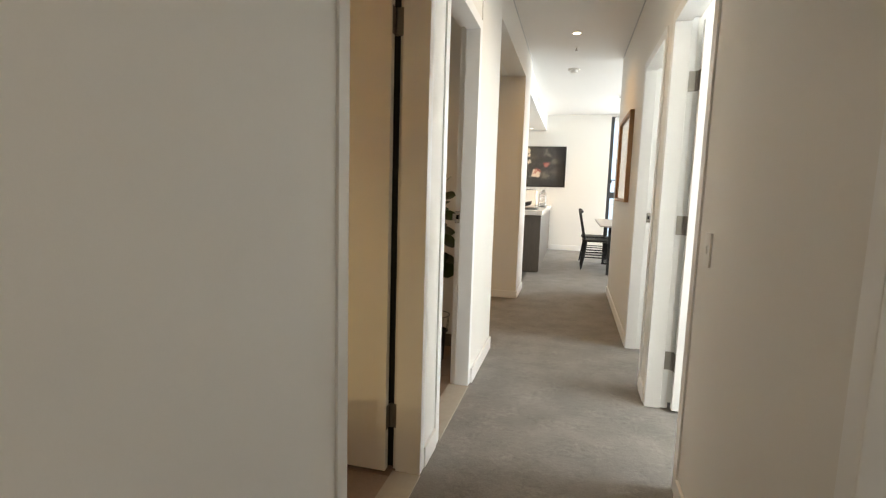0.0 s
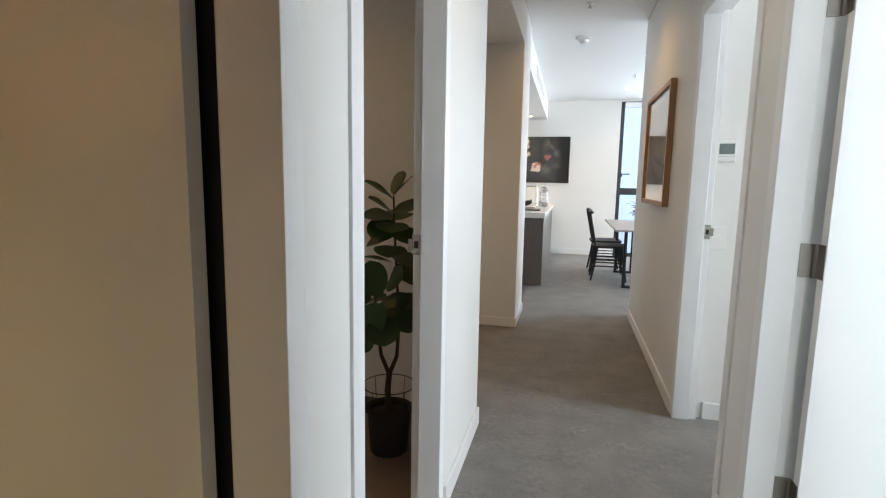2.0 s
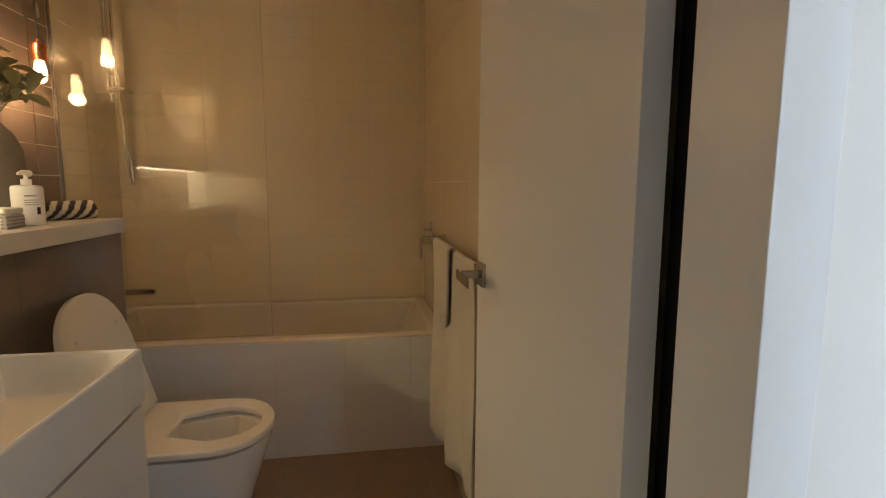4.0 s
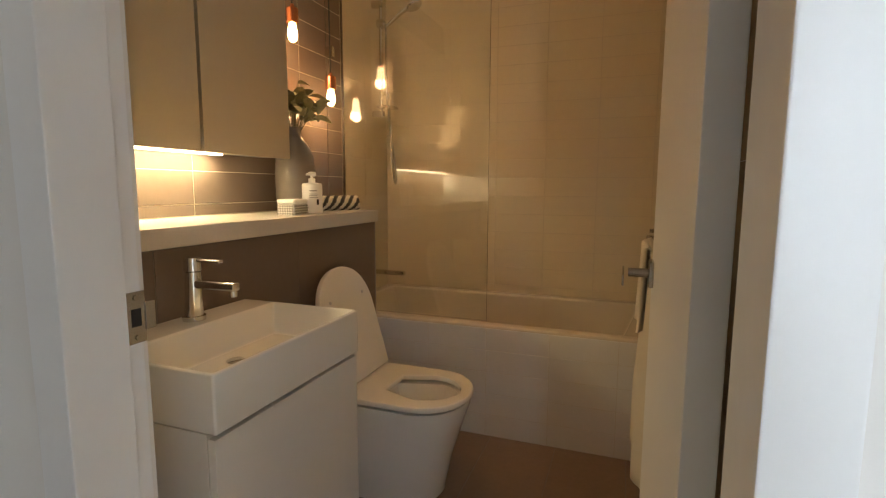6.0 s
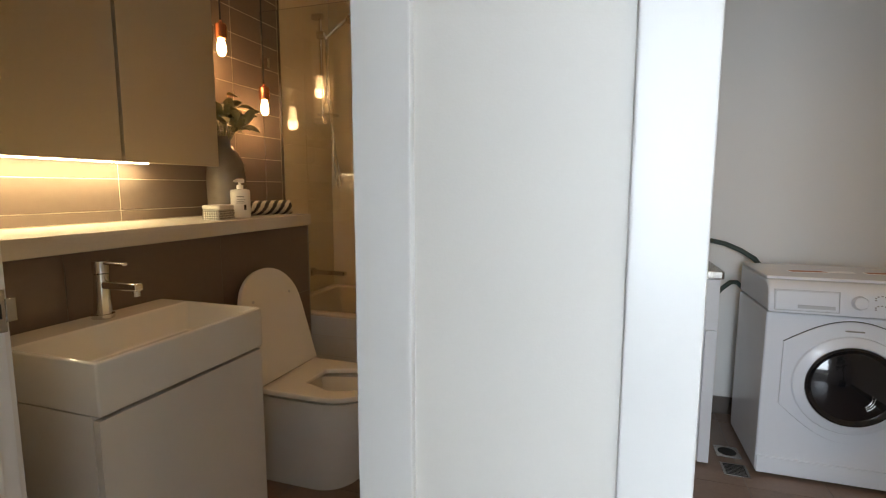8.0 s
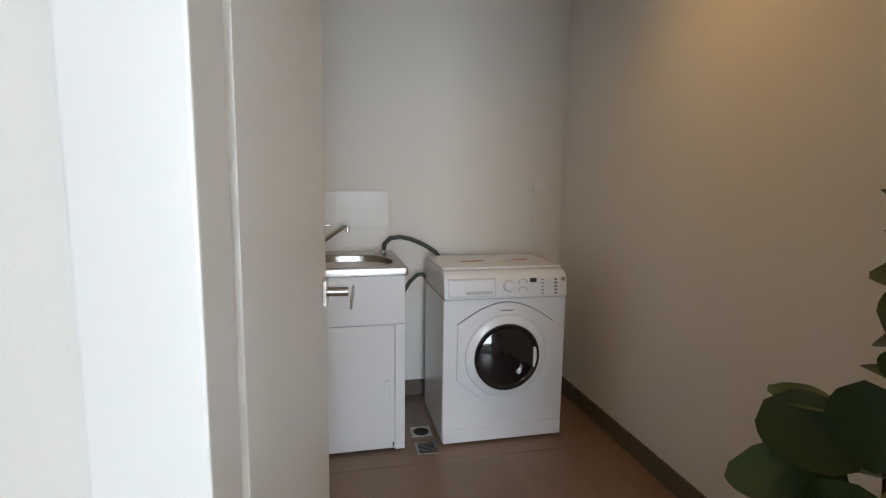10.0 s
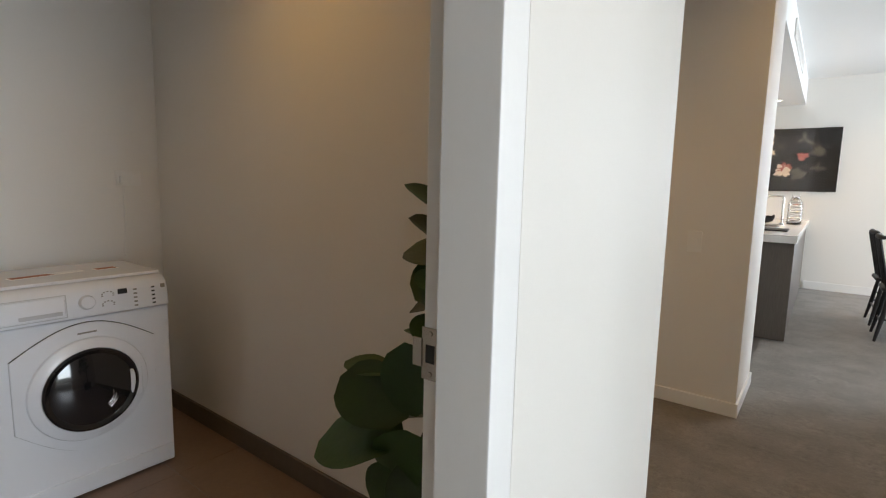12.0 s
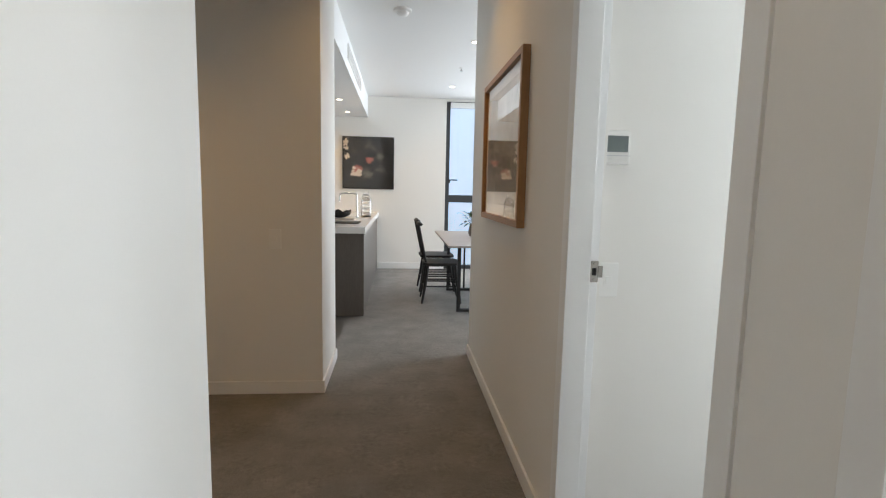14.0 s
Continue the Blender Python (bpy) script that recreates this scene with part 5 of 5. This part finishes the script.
for x, y in ((-0.105, 9.19), (-0.101, 10.18)):
    downlight((x, y, Z_LOW), power=18)


def switch(x, y, z, face, label, w=0.072, h=0.116):
    """face: the way the plate looks, as an angle about z (0: along +x)."""
    s = thing("light_switch", (x, y, z), label, "light switch", "wall switches", turn=face)
    part("plate", bm_box((0, -w / 2, -h / 2), (0.008, w / 2, h / 2), 0.003), M_PLASTIC, s)
    part("rocker", bm_box((0.008, -0.011, -0.013), (0.0125, 0.011, 0.013), 0.003), M_PLASTIC, s)
    part("ring", bm_box((0.0075, -0.016, -0.018), (0.0092, 0.016, 0.018), 0.0015), M_PLASTIC, s)


switch(XR, 2.262, 0.983, 180, "white rocker light switch plate on the hall wall")
switch(-0.085, ENTRY[1], 0.94, -90, "white light switch plate on the passage wall")
switch(1.326, 4.365, 0.96, -90, "white light switch plate on the study wall", 0.07, 0.115)


def thermostat():
    t = thing("thermostat", (1.323, 4.365, 1.391), "white wall thermostat with a grey display", "thermostat", turn=-90)
    part("case", bm_box((0, -0.045, -0.053), (0.024, 0.045, 0.053), 0.005), M_PLASTIC, t)
    part("display", bm_box((0.024, -0.036, -0.015), (0.0252, 0.036, 0.036)), M_SCREEN, t, "grey display")
    part("hinge_line", bm_box((0.0235, -0.045, -0.027), (0.0246, 0.045, -0.0255)), M_APPLGREY, t)
    for k in range(2):
        part("key", bm_box((0.024, -0.03 + 0.04 * k, -0.044), (0.026, -0.01 + 0.04 * k, -0.036), 0.001), M_PLASTIC, t)


thermostat()


def hall_picture():
    y0, y1, z0, z1 = 4.905, 5.845, 1.088, 1.856
    p = thing("framed_print", (XR, (y0 + y1) / 2, z0), "pale grey print with a white margin, glazed in an oak frame", "picture")
    a, h = (y1 - y0) / 2, z1 - z0
    f, d = 0.030, 0.036
    part("frame_bottom", bm_box((-d, -a, 0), (0, a, f), 0.002), M_WOODFRAME, p)
    part("frame_top", bm_box((-d, -a, h - f), (0, a, h), 0.002), M_WOODFRAME, p)
    for y in (-a, a - f):
        part("frame_side", bm_box((-d, y, f), (0, y + f, h - f), 0.002), M_WOODFRAME, p)
    part("mat_board", bm_box((-0.012, -a + f, f), (0, a - f, h - f)), M_WHITE, p, "white paper margin")
    part("print", bm_box((-0.0128, -a + f + 0.055, f + 0.055), (-0.0121, a - f - 0.055, h - f - 0.055)), M_SOFTPRINT, p, "soft mottled grey print")
    pane = part("glass", bm_box((-0.022, -a + f, f), (-0.0185, a - f, h - f)), M_GLASS, p, "clear picture glass")
    pane.visible_shadow = False


hall_picture()


def ceiling_bits():
    s = thing("smoke_alarm", (0.65, 6.89, Z_HALL), "round white smoke alarm on the ceiling", "smoke alarm")
    part("base", bm_lathe([(0.072, 0), (0.073, -0.014), (0.068, -0.019), (0.048, -0.021), (0.044, -0.040), (0.030, -0.049), (0, -0.050)], 36), M_PLASTIC, s)
    for x, y in ((0.672, 5.92), (1.333, 8.67)):
        k = thing("sprinkler", (x, y, Z_HALL), "small steel ceiling sprinkler head", "sprinkler", "ceiling sprinklers")
        part("rose", bm_lathe([(0.028, 0), (0.028, -0.004), (0.012, -0.010), (0, -0.010)], 24), M_PLASTIC, k)
        part("head", bm_tube([(0, 0, -0.008), (0, 0, -0.03), (0, 0, -0.032), (0, 0, -0.036)], [0.006, 0.006, 0.015, 0.015], 12), M_STEEL, k)
    v = thing("air_vent", (0.155, 8.36, 2.49), "long white slotted air vent in the bulkhead", "air vent")
    part("backing", bm_box((0, -0.76, -0.062), (0.003, 0.76, 0.062)), M_APPLGREY, v)
    for z in (-0.066, 0.058):
        part("frame", bm_box((0, -0.775, z), (0.012, 0.775, z + 0.010), 0.002), M_PLASTIC, v)
    for y in (-0.775, 0.765):
        part("frame", bm_box((0, y, -0.056), (0.012, y + 0.010, 0.058), 0.002), M_PLASTIC, v)
    for k in range(5):
        part("slat", bm_box((0.003, -0.76, -0.048 + 0.022 * k), (0.010, 0.76, -0.040 + 0.022 * k)), M_PLASTIC, v)


ceiling_bits()
# grey strips drawn as the thin shadow line where the hall walls meet the ceiling
for name, x in (("cornice_left", XL + 0.008), ("cornice_right", XR - 0.003)):
    structure(name, bm_box((x - 0.004, 1.5, Z_HALL - 0.011), (x + 0.0045 if x < 0.5 else x + 0.004, Y_END, Z_HALL)), M_APPLGREY, "narrow grey strip drawn as a shadow line under the ceiling", "trim")
for name, (y0, y1) in (("threshold_bath", BATH), ("threshold_laundry", LAUN)):
    structure(name, bm_box((XLI + 0.005, y0 + 0.0, -0.03), (XL + 0.012, y1, 0.004), 0.002), M_SILL, "pale stone threshold strip", "threshold")

# ---- kitchen peninsula ----
def peninsula():
    k = thing("kitchen_peninsula", (-0.4, 9.0, 0), "kitchen peninsula clad in dark grey wood laminate", "kitchen island")
    at = k.matrix_basis.inverted()
    part("end_panel", at_base(bm_box((-1.1, 7.60, 0.012), (0.306, 7.63, 0.818), 0.001), at), M_LAMINATE, k)
    part("side_panel", at_base(bm_box((0.274, 7.632, 0.012), (0.302, Y_BACK - 0.004, 0.818), 0.001), at), M_LAMINATE, k)
    part("carcass", at_base(bm_box((-1.09, 7.633, 0.05), (0.272, Y_BACK - 0.004, 0.815)), at), M_VANITY, k)
    part("kickboard", at_base(bm_box((-1.08, 7.64, 0.0), (0.264, Y_BACK - 0.01, 0.05)), at), M_BLACK, k)
    b = thing("benchtop", (-0.4, 9.0, 0.82), "thick white stone benchtop on the peninsula", "benchtop")
    at = b.matrix_basis.inverted()
    part("slab", at_base(bm_box((-1.12, 7.55, 0.82), (0.322, Y_BACK - 0.002, 0.883), 0.003), at), M_BENCH, b)


peninsula()


def bench_things():
    t = thing("kitchen_mixer", (0.06, 9.1, 0.883), "tall chrome square-arched kitchen tap", "tap")
    part("riser", bm_tube([(0.06, 0, 0), (0.06, 0, 0.27), (0.055, 0, 0.29), (0.035, 0, 0.30), (-0.13, 0, 0.30), (-0.15, 0, 0.29), (-0.155, 0, 0.27), (-0.155, 0, 0.20)], 0.011, 12), M_CHROME, t)
    part("base", bm_lathe([(0, 0.02), (0.02, 0.02), (0.026, 0.0), (0, 0)], 20), M_CHROME, t).location = (0.06, 0, 0)
    v = thing("ribbed_glass_vase", (0.215, 9.35, 0.883), "clear ribbed glass bottle vase", "vase")
    prof = [(0, 0), (0.06, 0)]
    for k in range(33):
        z = 0.008 + 0.25 * k / 32
        prof.append((0.068 + 0.004 * math.cos(k * math.pi * 0.75) - 0.02 * max(0, (k - 26) / 6) ** 2, z))
    prof += [(0.036, 0.275), (0.034, 0.30), (0.042, 0.315), (0.039, 0.315), (0.031, 0.30), (0.033, 0.275), (0.045, 0.255)]
    prof += [(0.061, 0.235), (0.063, 0.02), (0, 0.008)]
    part("body", bm_lathe(prof, 36), M_GLASS, v)
    b = thing("serving_board", (-0.08, 8.75, 0.883), "pale wooden serving board on the bench", "board")
    part("board", bm_prism(rounded(0.42, 0.26, 0.03), 0, 0.018, "z", 0.003), M_TABLETOP, b)
    d = thing("dark_bowl", (-0.06, 8.78, 0.901), "low black bowl with a wavy rim", "bowl")
    bm = bmesh.new()
    rings = []
    for r, z in ((0.03, 0.0), (0.07, 0.012), (0.11, 0.05), (0.125, 0.075), (0.118, 0.075), (0.10, 0.05), (0.06, 0.02), (0.02, 0.012)):
        rings.append([bm.verts.new((r * math.cos(a) * 1.1, r * math.sin(a), z + (0.018 * math.sin(3 * a) + 0.01 * math.sin(7 * a)) * (r > 0.1))) for a in (2 * math.pi * k / 36 for k in range(36))])
    for a, c in zip(rings, rings[1:]):
        for k in range(36):
            bm.faces.new((a[k], a[(k + 1) % 36], c[(k + 1) % 36], c[k]))
    bm.faces.new(list(reversed(rings[0])))
    bm.faces.new(rings[-1])
    bmesh.ops.recalc_face_normals(bm, faces=list(bm.faces))
    part("bowl", bm, M_BLACK, d)
    n = thing("black_tray", (0.02, 8.15, 0.883), "flat dark tray on the bench", "tray")
    part("tray", bm_prism(rounded(0.42, 0.30, 0.02), 0, 0.012, "z", 0.003), M_BLACK, n)


bench_things()


def painting():
    x0, x1, z0, z1 = -0.225, 0.557, 1.242, 2.033
    p = thing("flower_painting", ((x0 + x1) / 2, Y_BACK, z0), "dark glossy floral painting in a thin black frame", "painting")
    a, h = (x1 - x0) / 2, z1 - z0
    part("canvas", bm_box((-a + 0.012, -0.026, 0.012), (a - 0.012, -0.004, h - 0.012)), M_CANVAS, p)
    for lo, hi in (((-a, -0.034, 0), (a, 0, 0.012)), ((-a, -0.034, h - 0.012), (a, 0, h)), ((-a, -0.034, 0.012), (-a + 0.012, 0, h - 0.012)), ((a - 0.012, -0.034, 0.012), (a, 0, h - 0.012))):
        part("frame", bm_box(lo, hi, 0.001), M_BLACK, p)
    rnd = random.Random(21)

    def flower(cx, cz, r, n, mat, name):
        bm = bmesh.new()
        for k in range(n):
            ang = 360 * k / n + rnd.uniform(-14, 14)
            leaf_bm(r * rnd.uniform(0.7, 1.1), r * rnd.uniform(0.35, 0.6), 0.1, 0.0, 5, bm, Matrix.Translation((cx, -0.0275 - 0.0002 * k, cz)) @ Matrix.Rotation(radians(-ang), 4, "Y") @ Matrix.Rotation(radians(90), 4, "X") @ Matrix.Diagonal((1, 1, 0.02, 1)))
        part(name, bm, mat, p)
    flower(-0.345, 0.70, 0.075, 5, M_PETAL, "flower")
    flower(-0.33, 0.62, 0.05, 5, M_PETAL, "flower")
    flower(-0.325, 0.49, 0.052, 6, M_PETAL, "flower")
    flower(-0.18, 0.255, 0.10, 9, M_PETAL, "flower")
    flower(-0.16, 0.30, 0.09, 7, M_PINK, "flower")
    flower(0.015, 0.44, 0.07, 7, M_PINK, "flower")
    flower(-0.22, 0.575, 0.045, 6, M_SPRAY, "flower")
    flower(0.18, 0.50, 0.085, 8, M_SPRAY, "flower")
    flower(0.19, 0.30, 0.085, 4, M_SPRAY, "leaf_spray")
    flower(0.02, 0.66, 0.12, 3, M_SPRAY, "leaf_spray")
    flower(-0.02, 0.22, 0.10, 5, M_SPRAY, "leaf_spray")
    g = part("varnish", bm_box((-a + 0.012, -0.0325, 0.012), (a - 0.012, -0.031, h - 0.012)), M_GLASS, p)
    g.visible_shadow = False


painting()


def dining_window():
    x0, x1, zt = 1.360, 2.965, 2.605
    w = thing("window_1", (x0, Y_BACK + 0.05, 0), "tall window in a dark metal frame with an opening sash", "window")
    tagged(w, kind="structure")
    for a in (0.0, 0.80, 1.545):
        part("window_frame", bm_box((a, -0.04, 0), (a + 0.06, 0.04, zt), 0.002), M_WINFRAME, w)
    for z in (0.0, 1.06, 2.545):
        for a in (0.06, 0.86):
            part("transom", bm_box((a, -0.04, z), (a + (0.74 if a < 0.5 else 0.685), 0.04, z + (0.115 if z == 1.06 else 0.06)), 0.002), M_WINFRAME, w)
    for z0, z1 in ((0.06, 1.06), (1.175, 2.545)):
        for a in (0.06, 0.86):
            pane = part("pane", bm_box((a, -0.003, z0), (a + (0.74 if a < 0.5 else 0.685), 0.003, z1)), M_GLASS, w)
            pane.visible_shadow = False
    h = part("handle", bm_box((0.05, -0.062, 1.36), (0.075, -0.04, 1.42), 0.003), M_BLACK, w)
    part("lever", bm_box((0.06, -0.075, 1.40), (0.19, -0.062, 1.418), 0.003), M_BLACK, h)
    b = thing("roller_blind", (x0 + 0.06, Y_BACK - 0.0, 2.545), "white roller blind rolled up at the window head", "blind")
    part("cassette", bm_box((0, -0.06, -0.045), (1.45, 0.008, 0.04), 0.006), M_PLASTIC, b)


dining_window()
# the neighbouring wall of pale ribbed cladding outside, its daylight put in as glow
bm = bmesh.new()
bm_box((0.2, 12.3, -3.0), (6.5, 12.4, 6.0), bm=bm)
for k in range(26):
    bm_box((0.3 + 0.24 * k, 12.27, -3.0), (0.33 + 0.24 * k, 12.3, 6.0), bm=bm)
structure("backdrop", bm, M_CLADGLOW, "pale blue ribbed cladding outside the window, glowing in place of daylight", "backdrop")


def glazing(name, x, spans, z0, z1):
    w = thing(name, (x, 0, 0), "daylit window in a dark frame", "window")
    tagged(w, kind="structure")
    for y0, y1 in spans:
        for a in (y0, y1 - 0.05):
            part("window_frame", bm_box((0.02, a, z0), (0.08, a + 0.05, z1)), M_WINFRAME, w)
        for z in (z0, z1 - 0.05):
            part("window_frame", bm_box((0.02, y0 + 0.05, z), (0.08, y1 - 0.05, z + 0.05)), M_WINFRAME, w)
        pane = part("pane", bm_box((0.062, y0 + 0.05, z0 + 0.05), (0.053, y1 - 0.05, z1 - 0.05)), M_GLASS, w)
        pane.visible_shadow = False


glazing("window_2", 3.9, [(1.9, 3.27)], 0.45, 2.45)
glazing("window_5", 3.9, [(0.25, 1.05)], 0.6, 2.3)
glazing("window_3", 3.9, [(3.45, 4.365)], 0.5, 2.4)
glazing("window_4", 5.9, [(6.6, 7.87), (7.87, 9.13), (9.13, 10.4)], 0.0, 2.58)

# ---- dining table and chairs ----
def dining_table():
    t = thing("dining_table", (1.56, 8.38, 0), "rectangular dining table with pale top and black legs", "table")
    part("tabletop", bm_box((-0.45, -0.90, 0.70), (0.45, 0.90, 0.722), 0.003), M_TABLETOP, t)
    part("apron", bm_box((-0.36, -0.62, 0.68), (0.36, 0.62, 0.70)), M_BLACK, t)
    for y in (-0.55, 0.55):
        for s in (-1, 1):
            part("leg", bm_box((s * 0.30 - 0.018, y - 0.018, 0.03), (s * 0.30 + 0.018, y + 0.018, 0.68), 0.002), M_BLACK, t)
            part("upright", bm_box((s * 0.10 - 0.010, y - 0.012, 0.03), (s * 0.10 + 0.010, y + 0.012, 0.68), 0.002), M_BLACK, t)
        part("foot_bar", bm_box((-0.32, y - 0.02, 0.0), (0.32, y + 0.02, 0.03), 0.003), M_BLACK, t)
    v = thing("stone_vase", (1.50, 8.55, 0.722), "small grey-green vase on the dining table", "vase")
    part("body", bm_lathe([(0, 0), (0.04, 0), (0.052, 0.03), (0.05, 0.09), (0.035, 0.13), (0.038, 0.145), (0.03, 0.145), (0.028, 0.12), (0, 0.1)], 28), M_VASE, v)
    f = thing("flower_bunch", (1.50, 8.55, 0.85), "loose bunch of green foliage in the vase", "plant")
    rnd = random.Random(8)
    for k in range(34):
        yaw, tilt, l = rnd.uniform(0, 360), rnd.uniform(5, 75), rnd.uniform(0.06, 0.2)
        m = Matrix.Rotation(radians(yaw), 4, "Z") @ Matrix.Rotation(radians(90 - tilt), 4, "X")
        tip = m @ Vector((0, l, 0))
        st = part("stem", bm_tube([(0, 0, -0.05), tuple(tip * 0.6), tuple(tip)], 0.0016, 5), M_LEAF, f)
        bm = leaf_bm(rnd.uniform(0.06, 0.10), rnd.uniform(0.03, 0.05), 0.3, 0.4, 5)
        at_base(bm, Matrix.Translation(tip) @ Matrix.Rotation(radians(yaw), 4, "Z") @ Matrix.Rotation(radians(70 - tilt), 4, "X"))
        part("leaf", bm, M_LEAF, st)


dining_table()


def spindle_chair():
    """A chair that faces its own +x; origin on the floor under the seat's middle."""
    c = thing("spindle_chair", (1.115, 8.37, 0), "black wooden spindle-back dining chair at the table", "chair", "dining chairs")
    seat = bm_prism(rounded(0.42, 0.43, 0.09, 8), 0.425, 0.455, "z", 0.010)
    part("seat", seat, M_BLACK, c)
    for sx, sy in ((1, 1), (1, -1), (-1, 1), (-1, -1)):
        part("leg", bm_tube([(sx * 0.15, sy * 0.14, 0.43), (sx * 0.18, sy * 0.165, 0.2), (sx * 0.215, sy * 0.19, 0.0)], [0.016, 0.018, 0.011], 10), M_BLACK, c)
    for s in (-1, 1):
        part("stretcher", bm_tube([(-0.185, s * 0.17, 0.19), (0.185, s * 0.17, 0.19)], 0.009, 8), M_BLACK, c)
        part("stretcher", bm_tube([(-0.175, s * 0.16, 0.27), (0.172, s * 0.16, 0.27)], 0.008, 8), M_BLACK, c)
        part("stretcher", bm_tube([(s * 0.187, -0.17, 0.16), (s * 0.187, 0.17, 0.16)], 0.008, 8), M_BLACK, c)
    lean = lambda z: -0.17 - (z - 0.44) * 0.21
    for k in range(7):
        y = -0.16 + 0.32 * k / 6
        r = 0.012 if k in (0, 6) else 0.0065
        part("spindle", bm_tube([(lean(0.44), y * 0.92, 0.44), (lean(0.66), y, 0.66), (lean(0.86), y * 1.06, 0.86)], r, 8), M_BLACK, c)
    rail = [(lean(0.875) + 0.03 * (abs(u) ** 2), 0.20 * u, 0.872) for u in (-1 + 2 * k / 10 for k in range(11))]
    part("top_rail", bm_tube(rail, [0.014] + [0.02] * 9 + [0.014], 10), M_BLACK, c)
    return c


CHAIR = spindle_chair()
copy_thing(CHAIR, pose(1.11, 9.02, 0, 0, 0, 2))
copy_thing(CHAIR, pose(2.02, 8.45, 0, 0, 0, 180))
copy_thing(CHAIR, pose(2.02, 9.05, 0, 0, 0, 178))

# ---- tiles, piece by piece ----
TW, TH = 0.29, 0.1075
for lo, hi, h in ((1.060, 1.1015, 0.0415), (1.1015, 2.45, 0.1195)):
    tile_field(WALL_BATH_NEAR, "y", 0.6872, -1.855, XLI - 0.002, lo, hi, 0.646, h, M_TAUPE, 0.003, u_start=-2.133)
tile_field(LEDGE, "y", 0.169, -0.815, 0.826, 0.002, 1.001, 0.60, 0.334, M_TAUPE)
tile_field(LEDGE, "x", -0.822, -0.155, 0.172, 0.002, 1.001, 0.334, 0.334, M_TAUPE)
tile_field(WALL_BATH_NEAR, "y", 0.6872, -2.398, -1.865, 0.581, 2.45, TW, TH, M_CREAM, 0.002)
tile_field(WALL_BATH_NEAR, "y", 0.6872, -2.398, -1.865, 0.537, 0.581, TW, 0.044, M_CREAM, 0.002)
for lo, hi, h in ((0.537, 0.581, 0.044), (0.581, 2.45, TH)):
    tile_field(WALL_BATH_BACK, "x", -2.4028, 0.692, 2.308, lo, hi, TW, h, M_CREAM, 0.002, u_start=0.541)
tile_field(WALL_BATH_FAR, "y", 2.3128, -2.39, XLI - 0.02, 0.004, 2.45, 0.60, 0.30, M_CREAM, 0.0012)
tile_field(BATH_TUB, "x", 0.3632, -0.80, 0.80, 0.0, 0.522, TW, 0.1045, M_WTILE, 0.0012)
tile_field(FLOOR_BATH, "z", -0.006, -1.64, XLI + 0.02, 0.70, 2.30, 0.60, 0.30, M_FLOORTILE, 0.003, 0.012)
tile_field(FLOOR_LAUN, "z", -0.006, -2.28, XLI + 0.02, 2.44, 3.92, 0.60, 0.30, M_FLOORTILE, 0.003, 0.012, u_start=-2.77)
tile_field(bpy.data.objects["wall_laundry_back"], "x", -2.292, 2.445, 2.915, 0.865, 1.169, 0.29, 0.1013, M_WTILE, u_start=2.335)
structure("trim_tile_edge", bm_box((-1.863, 0.69, 0.54), (-1.857, 0.703, 2.45)), M_STEEL, "slim chrome tile trim", "trim")
